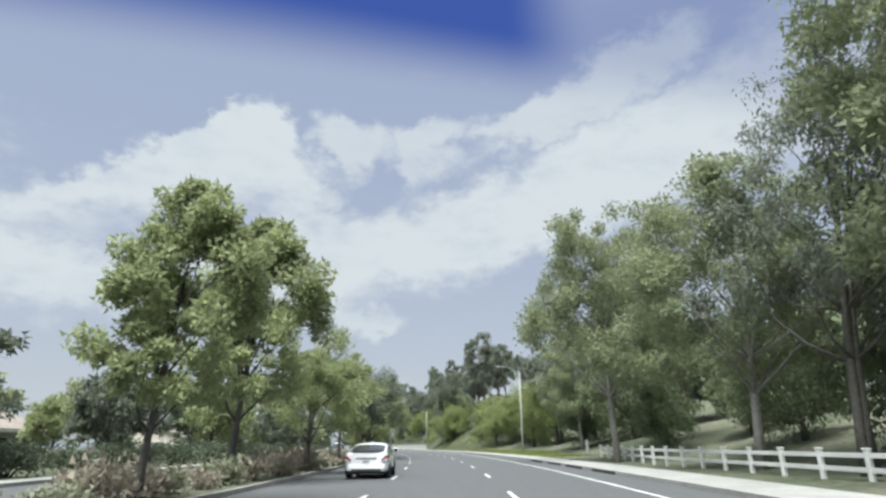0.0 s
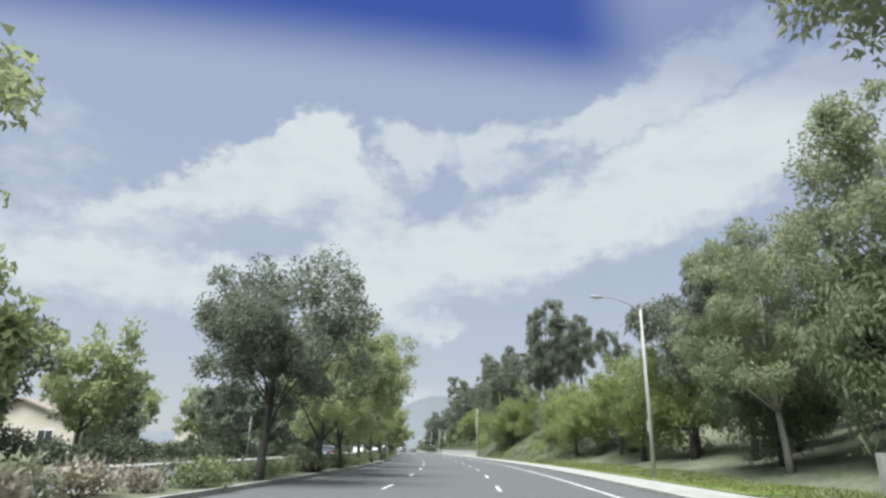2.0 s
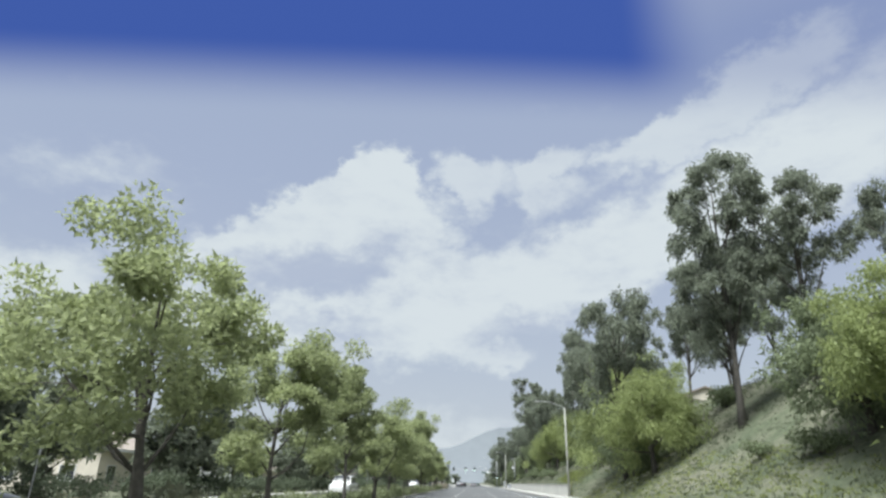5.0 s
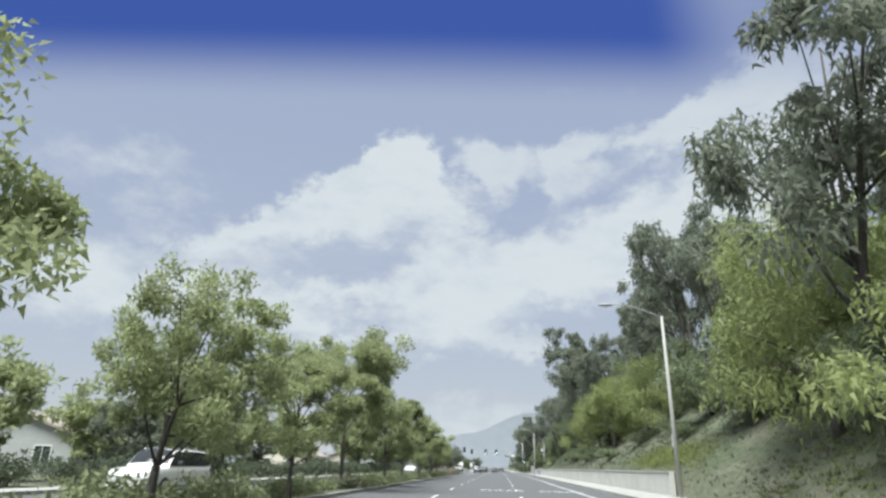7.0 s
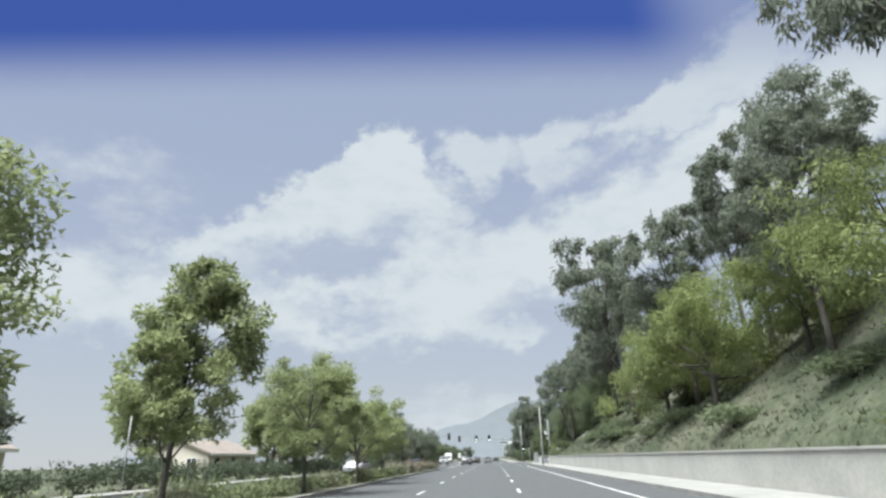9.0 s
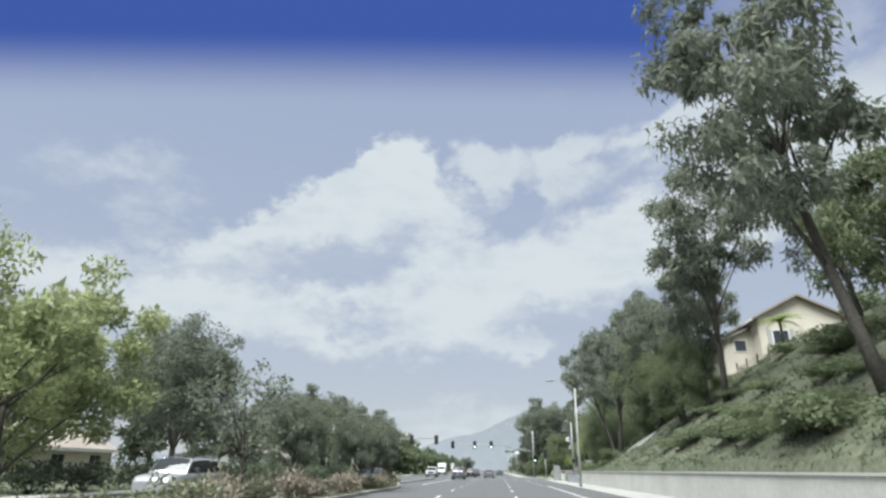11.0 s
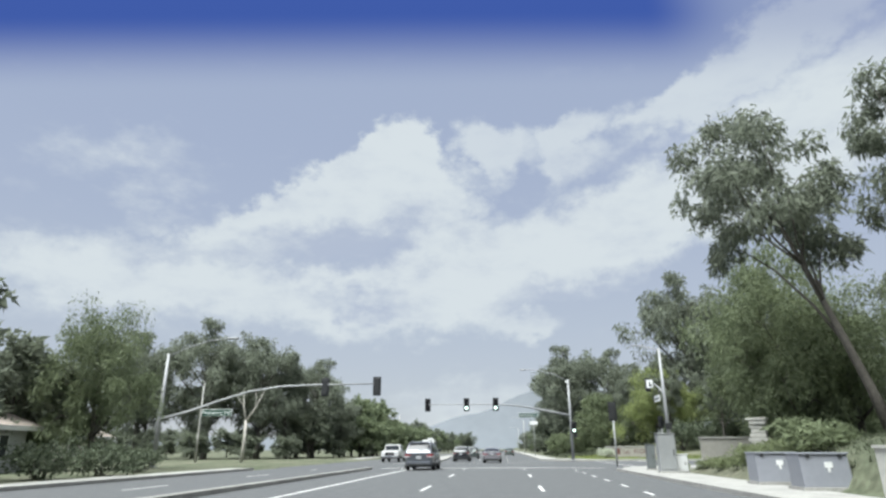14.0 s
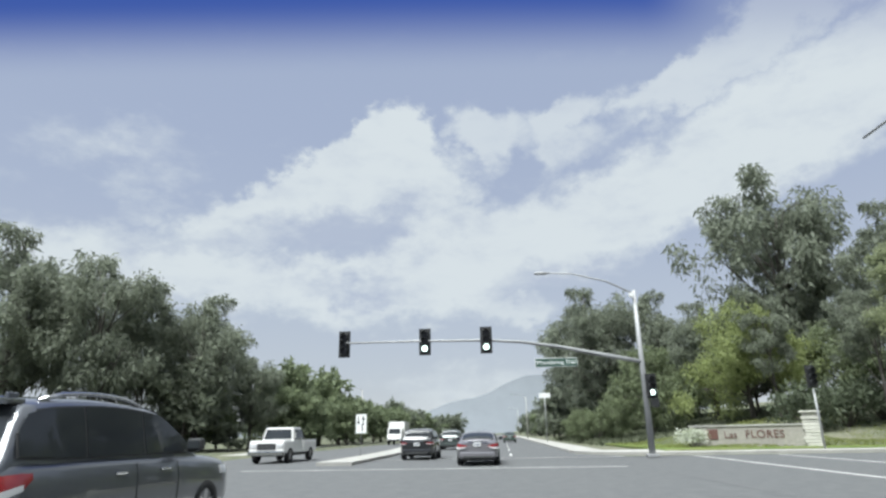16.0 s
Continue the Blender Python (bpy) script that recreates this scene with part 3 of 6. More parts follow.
plant(GUM, [(-34, 47, 1.1, 0, 1.06), (16.3, -26.5, 0.8, 110, 1), (-41, 46, 1.25, 100, 1.06), (-28.5, 54, 1.0, 200, 1), (-26.5, 62, 0.66, 30, 1), (-33, 60, 0.95, 250, 1), (-50, 44, 1.2, 60, 1), (12.5, 82, 1.25, 30, 1.12), (20, 84, 1.15, 150, 1.1), (12.0, 95, 1.25, 260, 1.05), (30.5, 66, 1.58, 70, 1.16), (22, 66, 0.9, 0, 1), (38, 56, 1.25, 10, 1), (45, 50, 1.2, 0, 1)])
LEAF_FAR = leaf_material("far_tree_leaves", (0.115, 0.145, 0.09), (0.225, 0.265, 0.15), 0.5)
FAR = tree("dark roundish tree far along the road", 8.0, 0.6, 3.8, LEAF_DARK, BARK, 71, 12, 6, 34, 0.6, trunk=0.2, group="far trees", lobe=0.46, twigs=0)
FAR_B = tree("green roundish tree far along the road", 7.0, 0.5, 3.4, LEAF_FAR, BARK, 73, 12, 6, 34, 0.58, trunk=0.2, group="far trees", lobe=0.46, twigs=0)
rng_far = random.Random(5)
far_spots = ([(-24 - rng_far.random() * 7, 52 + 7 * i, rng_far.uniform(0.75, 1.1), rng_far.uniform(0, 360), 1) for i in range(34)]
             + [(9.5 + rng_far.random() * 6, 84 + 8 * i, rng_far.uniform(0.7, 1.15), rng_far.uniform(0, 360), 1) for i in range(28)]
             + [(22 + rng_far.random() * 10, 74 + 9 * i, rng_far.uniform(1.0, 1.4), rng_far.uniform(0, 360), 1) for i in range(12)]
             + [(27 + rng_far.random() * 12, -280 + 8 * i, rng_far.uniform(1.0, 1.4), rng_far.uniform(0, 360), 1) for i in range(14)]
             + [(-10.7 - 6 * i, 136 + 50 * i, 0.72, 40 * i, 1) for i in range(2)]
             + [(-21.5 - rng_far.random() * 3, 68 + 6 * i, rng_far.uniform(0.75, 1.0), rng_far.uniform(0, 360), 1) for i in range(16)])
mid_spots = [(-21 - rng_far.random() * 8, -325 + 6.5 * i, rng_far.uniform(0.75, 1.1), rng_far.uniform(0, 360), rng_far.uniform(0.9, 1.2)) for i in range(36)] + [(-30.2, -0.5, 1.15, 0, 1.05), (-23.2, -14, 1.05, 60, 1.2), (-20.5, -118, 1, 0, 1), (-26, -43, 1.5, 40, 1.05), (-21, -150, 1.1, 90, 1), (-22, -62, 1.25, 130, 1), (-20.5, -172, 1.0, 30, 1), (-24, -30, 0.9, 200, 1), (-28, -75, 1.25, 300, 1), (-31, -24, 1.1, 20, 1), (-42, 12, 1.3, 90, 1), (-36, 7, 1.15, 250, 1.1)]
MID = tree("green broadleaf tree across the road", 7.4, 1.2, 3.3, LEAF_MEDIAN, BARK, 79, 12, 8, 54, 0.35, trunk=0.15, group="trees across the road", lobe=0.44, twigs=1)
MID_B = tree("dull dark green tree across the road", 7.0, 1.0, 3.2, LEAF_DARK, BARK, 97, 12, 8, 54, 0.35, trunk=0.15, group="trees across the road", lobe=0.44, twigs=1)
corner_trees = [q for q in mid_spots if q[1] > -45]
road_trees = [q for q in mid_spots if q[1] <= -45]
plant(MID, road_trees[0::2])
plant(MID_B, road_trees[1::2] + corner_trees)
green_spots = [q for i, q in enumerate(far_spots) if i % 2 or (q[0] < -20 and 64 < q[1] < 125)]
plant(FAR, [q for q in far_spots if q not in green_spots] + [(-29, 45, 0.5, 0, 0.8), (-34, 43, 0.55, 90, 0.75), (-25.5, 55, 0.42, 180, 0.8), (-40, 42, 0.6, 30, 0.75), (-22.8, 66, 0.4, 60, 0.8), (-47, 42, 0.6, 270, 0.8), (-31, 52, 0.6, 20, 0.8), (-37, 50, 0.6, 200, 0.8)] + [(-32 - 5.5 * i, 66 + 3 * (i % 2), 0.75, 50 * i, 0.8) for i in range(10)])
plant(FAR_B, green_spots + [(-27, 72, 1.3, 20, 1.1), (-26, 85, 1.35, 100, 1.1)])


strip("retaining_wall", lambda y: 9.1, lambda y: 9.35, -124, -18.9, 1.3, WALL_CONCRETE, "low pale concrete retaining wall behind the pavement", "wall", depth=1.4)


def ridge():
    verts, faces = [], []
    n = 60
    for i in range(n + 1):
        x = -1800 + 3600 * i / n
        h = 55 + 212 * math.exp(-((x - 310) / 540) ** 2) + 22 * noise.noise((x * 0.006, 0, 0)) + 9 * noise.noise((x * 0.02, 4, 0))
        verts += [(x, 2600, -5), (x, 2800, h)]
    for i in range(n):
        faces.append((2 * i, 2 * i + 2, 2 * i + 3, 2 * i + 1))
    # the haze of distance is put into the hills' base colour
    m = material("haze_toned_hill", (0.148, 0.162, 0.178), 1.0, grain=0.05, scale=0.02, spec=0)
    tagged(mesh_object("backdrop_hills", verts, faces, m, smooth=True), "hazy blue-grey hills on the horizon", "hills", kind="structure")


ridge()

# ---- road markings ----
def line(x0, y0, y1, width=0.12, dash=0.0, gap=0.0, name="lane_line", label="worn white painted lane line", z=0.006):
    """A painted line along the road at an offset; dashed where a dash length is given."""
    y = y0
    while y < y1:
        e = min(y1, y + (dash or 8.0))
        strip(name, x0 - width / 2, x0 + width / 2, y, e, z, PAINT_WHITE, label, "road marking", step=2.0)
        y = e + (gap if dash else 0)


line(-2.9, -340, 8, dash=3.0, gap=7.5, label="dashed white lane line worn thin")
line(1.15, -340, 8, dash=3.0, gap=7.5, label="dashed white lane line worn thin")
line(4.85, -340, -28, width=0.14, label="solid white edge line beside the kerb")
line(4.3, -28, 8, dash=1.4, gap=2.6, label="short dashes where the cycle lane is crossed")
line(-6.75, -30, 10, width=0.16, label="solid white line of the turning lane")
line(-3.2, 38, 300, dash=3.0, gap=8.0, label="dashed white lane line past the junction")
line(0.1, 38, 300, dash=3.0, gap=8.0, label="dashed white lane line past the junction")
line(-13.4, -340, 8, dash=3.0, gap=7.5, label="dashed white line of the oncoming lanes")
for x in (9.7, 13.9):
    mark = mesh_object("crosswalk_line", [(x - 0.12, 12.8, 0.012), (x + 0.12, 12.8, 0.012), (x + 0.12, 34.0, 0.012), (x - 0.12, 34.0, 0.012)], [(0, 1, 2, 3)], PAINT_WORN)
    tagged(mark, "worn white crosswalk line across the side street", "road marking", kind="structure")
for y, x0, x1 in ((9.15, -9.0, 6.4), (11.1, -9.0, 7.2), (24.6, -11.0, 4.4), (34.0, -9.0, 6.0)):
    strip("crosswalk_line", x0, x1, y, y + 0.28, 0.01, PAINT_WHITE if y < 20 else PAINT_WORN, "worn white line across the junction", "road marking", step=1)


def lettering(name, text, size, m, mat, parent=None, depth=0.0):
    """Flat letters of the built-in font as a mesh, centred, facing the pose's +z."""
    cu = bpy.data.curves.new(name, "FONT")
    cu.body, cu.size, cu.align_x, cu.align_y, cu.extrude = text, size, "CENTER", "CENTER", depth
    tmp = bpy.data.objects.new(name, cu)
    me = bpy.data.meshes.new_from_object(tmp)
    bpy.data.objects.remove(tmp)
    me.materials.clear()
    me.materials.append(mat)
    ob = new(name, me)
    ob.parent = parent
    ob.matrix_local = m
    return ob


for x in (0.25, 3.9):
    word = lettering("road_word", "AHEAD", 1.0, Matrix.Translation((x, -118.5, 0.008)) @ Matrix.Diagonal((0.85, 2.4, 1, 1)), PAINT_WHITE)
    tagged(word, "tall white letters painted on the lane", "road marking", "lane lettering")

# ---- kerbs, median and corners ----
def median_left(y):
    return -9.7 + 0.1 * smooth(-45, -25, y)


def median_right(y):
    return -6.95 - 2.25 * smooth(-44, -26, y)


strip("median", lambda y: median_left(y) + 0.16, lambda y: median_right(y) - 0.16, -345, 7, 0.13, SOIL, "planted central median with bare earth", "median", depth=0.2, step=2)
kerb_line("kerb_median_near", lambda y: median_right(y) - 0.16, -345, 7, label="pale concrete kerb of the median")
kerb_line("kerb_median_far", median_left, -345, 7, label="pale concrete kerb of the median")
def past_middle(y):
    return -8.2 - 2.0 * smooth(36, 76, y)


strip("median_past_junction", lambda y: past_middle(y) - 0.85, lambda y: past_middle(y) + 0.85, 28.5, 420, 0.16, CONCRETE, "paved concrete median past the junction", "median", depth=0.2)
kerb_line("kerb_left_past", lambda y: -18.0 - 3.2 * smooth(34, 80, y), 42, 420)
strip("pavement_left_past", lambda y: -20.0 - 3.2 * smooth(34, 80, y), lambda y: -18.0 - 3.2 * smooth(34, 80, y), 42, 420, 0.14, CONCRETE, "pale concrete pavement across the road", "pavement", depth=0.2)


def corner(name, cx0, cy0, r, a0, a1, out):
    """A rounded pavement corner: its kerb edge turns about (cx0, cy0), and the slab fills out to the point out."""
    n = 14
    arc = [(cx0 + r * math.cos(radians(a0 + (a1 - a0) * i / n)), cy0 + r * math.sin(radians(a0 + (a1 - a0) * i / n))) for i in range(n + 1)]
    verts, faces = [], []
    for x, y in arc:
        verts += [(x, y, -0.05), (x, y, 0.15)]
    verts.append((*out, 0.15))
    for i in range(n):
        faces += [(2 * i, 2 * i + 2, 2 * i + 3, 2 * i + 1), (2 * i + 1, 2 * i + 3, len(verts) - 1)]
    return tagged(mesh_object(name, verts, faces, CONCRETE), "rounded pale concrete pavement corner", "pavement", kind="structure")


corner("pavement_corner_near", 15.1, 3.5, 8.0, 180, 90, (15.1, 3.5))
mesh_object("pavement_corner_strip", [(15.1, 11.5, -0.05), (15.1, 11.5, 0.15), (60, 11.5, 0.15), (60, 11.5, -0.05), (60, 9.4, 0.15), (15.1, 9.4, 0.15)], [(0, 3, 2, 1), (1, 2, 4, 5)], CONCRETE)
tagged(bpy.data.objects["pavement_corner_strip"], "pale concrete pavement along the side street", "pavement", kind="structure")
corner("pavement_corner_far", 10.0, 41.5, 6.0, 270, 180, (10.0, 41.5))
mesh_object("pavement_far_strip", [(10, 35.5, -0.05), (10, 35.5, 0.15), (60, 35.5, 0.15), (60, 35.5, -0.05), (60, 37.6, 0.15), (10, 37.6, 0.15)], [(0, 1, 2, 3), (1, 5, 4, 2)], CONCRETE)
tagged(bpy.data.objects["pavement_far_strip"], "pale concrete pavement along the side street", "pavement", kind="structure")
strip("grass_verge", 9.15, 15.5, -226, -132, 0.17, GRASS, "strip of mown grass behind the pavement", "grass", depth=0.1)
strip("grass_corner", 9.2, 30, 38, 60, 0.2, GRASS, "mown lawn before the estate sign", "grass", depth=0.15)
for y in (-254, -248, -242.5, -236.5):
    x = cx(y) + 6.61
    inlet = part("storm_drain", boxed(-0.04, 0.2, -1.9, 1.9, -0.02, 0.13, 0.01), BLACK)
    inlet.matrix_basis = pose(x, y, 0.0, 0, 0, -math.degrees(math.atan(-0.0018 * (y + 166))))
    tagged(inlet, "dark slot of a storm drain in the kerb", "drain", "storm drains")

# ---- retaining wall cap and joints ----
strip("wall_cap", 9.04, 9.41, -124, -18.9, 1.37, WALL_CONCRETE, "smooth concrete cap along the retaining wall", "wall", depth=0.07)


apron = mesh_object("drain_apron", [(o, y, bank(o, y) + dz) for o, y in ((9.45, -24.0), (9.45, -33.5), (14.0, -33.0), (12.6, -30.0)) for dz in (0.22, -0.5)],
                    [(0, 2, 4, 6), (1, 7, 5, 3), (0, 1, 3, 2), (2, 3, 5, 4), (4, 5, 7, 6), (6, 7, 1, 0)], CONCRETE)
tagged(apron, "pale concrete drain apron on the bank behind the wall", "drain", kind="structure")


# ---- shrubs ----
def shrub(label, width, height, leaf, seed, count=900, size=0.16, name="shrub", category="shrub", group="median shrubs", spiky=False):
    rng = np.random.default_rng(seed)
    root = thing(name, Matrix(), label, category, group)
    cs, sp, runs = [], [], []
    for k in range(9):
        a, r = k * 2.4, width * 0.33 * math.sqrt((k + 0.5) / 9) * 1.2
        c = (math.cos(a) * r, math.sin(a) * r, height * rng.uniform(0.35, 0.75))
        cs.append(c)
        sp.append(width * rng.uniform(0.2, 0.3))
        runs.append(([(0, 0, -0.1), (c[0] * 0.5, c[1] * 0.5, c[2] * 0.6), c], [0.02, 0.014, 0.006]))
    tubes("stem", runs, BARK, root, sides=4)
    leaves("foliage", cs, sp, count // 9, size, leaf, root, rng, droop=-0.6 if spiky else 0.0)
    return root


SHRUB = shrub("low grey-green shrub planted in the median", 1.7, 0.75, LEAF_SHRUB, 5, 900)
SHRUB_DRY = shrub("low dry brownish shrub planted in the median", 1.6, 0.7, LEAF_DRY, 6, 800, spiky=True)
LEAF_LOW = leaf_material("low_hedge_leaves", (0.12, 0.145, 0.08), (0.22, 0.25, 0.13), 0.35)
LOWHEDGE = shrub("low clipped green hedge plant in the median", 1.9, 0.55, LEAF_LOW, 15, 1000, 0.12)
LEAF_HEDGE = leaf_material("hedge_leaves", (0.06, 0.076, 0.05), (0.125, 0.15, 0.095), 0.35)
HEDGE = shrub("clipped dark green hedge bush", 1.9, 0.95, LEAF_HEDGE, 7, 1200, 0.12, group="hedge bushes")
BANKBUSH = shrub("rounded dull green bush on the bank", 2.6, 1.5, LEAF_DULL, 8, 1100, 0.2, group="bank bushes")
LEAF_FRESH = leaf_material("fresh_shrub_leaves", (0.13, 0.158, 0.088), (0.255, 0.29, 0.155), 0.4)
CORNERBUSH = shrub("low rounded green shrub at the street corner", 1.7, 0.72, LEAF_FRESH, 17, 1300, 0.11, group="corner shrubs")
rng_s = random.Random(9)
spots = {SHRUB: [], SHRUB_DRY: [], LOWHEDGE: [], HEDGE: [], BANKBUSH: [],
         CORNERBUSH: [(10.3, -1.6, 0.75, 0, 0.8), (11.5, -1.2, 0.8, 80, 0.85), (10.2, -4.6, 0.8, 150, 0.9), (11.6, -5.2, 1.0, 220, 1.0), (10.6, -7.0, 1.1, 40, 1.1), (11.9, -8.0, 1.1, 110, 1.0), (10.7, -9.6, 1.0, 300, 1.0), (12.6, -1.4, 0.8, 10, 0.8), (9.9, 1.6, 0.6, 60, 0.8)]}
y = -290.0
while y < -40:
    k = SHRUB_DRY if (y < -228 or y > -72) and rng_s.random() < 0.7 else SHRUB
    if -228 < y < -72 and rng_s.random() < 0.85:
        k = LOWHEDGE
    spots[k].append((-8.3 + rng_s.uniform(-0.55, 0.55), y, rng_s.uniform(0.75, 1.2), rng_s.uniform(0, 360), rng_s.uniform(0.8, 1.15)))
    y += rng_s.uniform(1.5, 2.2)
for i in range(68):
    spots[HEDGE].append((-20.4 + rng_s.uniform(-0.4, 0.4), -270 + 4.0 * i, rng_s.uniform(1.3, 1.8), rng_s.uniform(0, 360), 1))
for i in range(8):
    spots[HEDGE].append((23.5 + 3.0 * i, 51 + rng_s.uniform(-0.5, 0.5), rng_s.uniform(2.3, 2.7), rng_s.uniform(0, 360), 1.35))
for i in range(56):
    yb = rng_s.uniform(-185, 0)
    lo = 11 if yb > -150 else 13
    spots[BANKBUSH].append((lo + rng_s.random() ** 1.4 * 14, yb, rng_s.uniform(0.5, 1.25), rng_s.uniform(0, 360), rng_s.uniform(0.6, 1.0)))
for i in range(14):
    spots[BANKBUSH].append((rng_s.uniform(14, 34), rng_s.uniform(60, 110), rng_s.uniform(0.6, 1.3), rng_s.uniform(0, 360), 0.8))
for i in range(30):
    spots[BANKBUSH].append((rng_s.uniform(11, 19), rng_s.uniform(-78, -44), rng_s.uniform(0.6, 1.2), rng_s.uniform(0, 360), rng_s.uniform(0.35, 0.65)))
for kind, where in spots.items():
    for i, (off, yy, s, turn, tall) in enumerate(where):
        m = pose(cx(yy) + off, yy, max(bank(off, yy), 0.12 if off > -9 and off < -7 else -1) - 0.02, 0, 0, turn)
        ob = kind if i == 0 else copy_thing(kind, m)
        ob.matrix_basis = m
        ob.scale = (s, s, s * tall)


def tufts(name, area, n, size, mat, seed, label, soft=False):
    """Grass and ground cover in one mesh: bent blades strewn over an area (off0, off1, y0, y1)."""
    rng = np.random.default_rng(seed)
    o, yy = rng.random(n), rng.random(n)
    if soft:
        o, yy = np.clip(rng.normal(0.4, 0.22, n), 0, 1.4), rng.normal(0.5, 0.25, n)
    o, yy = area[0] + (area[1] - area[0]) * o, area[2] + (area[3] - area[2]) * yy
    base = np.array([(cx(b) + a, b, bank(a, b) + noise.noise((a * 0.13, b * 0.13, 0)) * 0.5 * min(1.0, max(0, (a - 10) / 6)) * (a > 10)) for a, b in zip(o, yy)])
    k = 7
    p = np.repeat(base, k, 0) + np.c_[rng.normal(0, size * 0.9, (n * k, 2)), np.zeros(n * k)]
    d = np.c_[rng.normal(0, 0.5, (n * k, 2)), np.ones(n * k)] * (size * (0.5 + rng.random((n * k, 1))))
    w = rng.normal(0, 1, (n * k, 3))
    w[:, 2] = 0
    w *= size * 0.22 / np.linalg.norm(w, axis=1)[:, None]
    q = np.stack([p - w, p + w, p + d], 1).reshape(-1, 3)
    me = bpy.data.meshes.new(name)
    me.vertices.add(len(q))
    me.vertices.foreach_set("co", q.astype(np.float32).ravel())
    me.loops.add(len(q))
    me.loops.foreach_set("vertex_index", np.arange(len(q), dtype=np.int32))
    me.polygons.add(len(q) // 3)
    me.polygons.foreach_set("loop_start", np.arange(0, len(q), 3, dtype=np.int32))
    me.update(calc_edges=True)
    me.materials.append(mat)
    return tagged(new(name, me), label, "ground cover", kind="stuff")


LEAF_COVER = leaf_material("bank_cover_leaves", (0.08, 0.095, 0.06), (0.13, 0.145, 0.095), 0.35)
LEAF_GRASS = leaf_material("grass_blades", (0.12, 0.15, 0.05), (0.22, 0.245, 0.08), 0.3)
tufts("bank_cover", (9.8, 24, -180, 0), 11000, 0.15, LEAF_COVER, 1, "rough grey-green ground cover on the bank")
tufts("verge_grass", (9.3, 14, -228, -132), 4000, 0.12, LEAF_GRASS, 2, "fresh green grass beside the pavement")
tufts("bank_grass_patch", (9.7, 12.4, -125, -109), 2200, 0.1, LEAF_GRASS, 3, "patch of fresh green grass on the bank", True)
tufts("far_bank_cover", (9, 34, 60, 120), 5000, 0.35, LEAF_COVER, 4, "rough grey-green ground cover on the bank")
tufts("lawn_blades", (9.4, 29, 38.5, 59), 6000, 0.1, LEAF_GRASS, 6, "mown green lawn before the estate sign")


# ---- street lamps ----
def street_lamp(x, y, height, mat=None, reach=2.6, z=0.12):
    lamp = thing("street_lamp", pose(x, y, z), "tall pale street lamp with a curved arm", "street lamp", "street lamps")
    mat = mat or POLE_CONCRETE
    tubes("pole", [([(0, 0, 0), (0, 0, height * 0.5), (0, 0, height)], [0.12, 0.095, 0.065])], mat, lamp, sides=12)
    part("base_plate", boxed(-0.2, 0.2, -0.2, 0.2, -0.04, 0.06, 0.02), mat, lamp)
    part("access_cover", boxed(-0.14, -0.085, -0.09, 0.09, 2.35, 2.95, 0.01), mat, lamp)
    arc = [(-reach * t, 0, height - 0.1 + 0.75 * math.sin(t * 1.75)) for t in (0, 0.15, 0.35, 0.6, 0.85, 1.0)]
    tubes("arm", [(arc, [0.045, 0.042, 0.038, 0.034, 0.03, 0.03])], STEEL, lamp)
    e = arc[-1]
    bm = bmesh.new()
    bmesh.ops.create_uvsphere(bm, u_segments=14, v_segments=8, radius=1.0)
    for v in bm.verts:
        v.co = (e[0] - 0.28 + v.co.x * 0.42, v.co.y * 0.17, e[2] - 0.02 + (v.co.z * 0.09 if v.co.z > 0 else v.co.z * 0.06))
    part("lamp_head", bm, STEEL, lamp, smooth=True)
    part("lens", boxed(e[0] - 0.48, e[0] - 0.12, -0.1, 0.1, e[2] - 0.1, e[2] - 0.06, 0.015), GLASS_PALE, lamp)
    return lamp


GLASS_PALE = material("pale_glass", (0.6, 0.6, 0.58), 0.2, grain=0.02)
street_lamp(cx(-214) + 9.9, -214, 9.05, reach=2.2)
street_lamp(8.85, -126.7, 9.0)
street_lamp(6.78, -37.0, 7.75, reach=1.75)
for x, y in ((4.9, 132), (4.9, 205), (-23.5, 100)):
    street_lamp(x, y, 8.5)
lamp_l = street_lamp(-31.2, 24.8, 8.1, z=0.0)
lamp_l.rotation_euler = (0, 0, math.pi / 2)

# ---- signs on posts ----
SIGN_WHITE = material("sign_white", (0.72, 0.73, 0.72), 0.5, grain=0.04)
SIGN_GREEN = material("sign_green", (0.026, 0.07, 0.05), 0.5, grain=0.04)


def post(x, y, height, z=0.12, r=0.03, label="slim pale metal signpost", mat=None):
    p = thing("signpost", pose(x, y, z), label, "signpost", "signposts")
    tubes("pole", [([(0, 0, -0.05), (0, 0, height)], [r, r])], mat or STEEL, p)
    return p


post(-17.9, -94, 3.6)
post(-17.9, -170, 3.4)
post(-17.9, -195, 3.4)
p = post(5.2, 79, 6.2, r=0.06, label="tall slim post with a small sign")
part("sign_panel", boxed(-0.7, 0.7, -0.05, -0.035, 5.4, 6.0, 0.004), SIGN_WHITE, p)
p = post(-8.75, 36.2, 3.1, label="white lane arrow sign on a post in the median")
p.scale = (0.52, 0.52, 0.78)
part("sign_panel", boxed(-0.62, 0.62, -0.06, -0.045, 1.7, 3.1, 0.004), SIGN_WHITE, p)
bm = bmesh.new()
add_box(bm, 0.08, 0.2, -0.075, -0.062, 1.85, 2.4)
add_box(bm, 0.18, 0.3, -0.075, -0.062, 2.3, 2.75)
vs = [bm.verts.new(c) for c in ((0.05, -0.07, 2.7), (0.43, -0.07, 2.7), (0.24, -0.07, 3.0))]
bm.faces.new(vs)
add_box(bm, -0.38, -0.26, -0.075, -0.062, 2.5, 2.95)
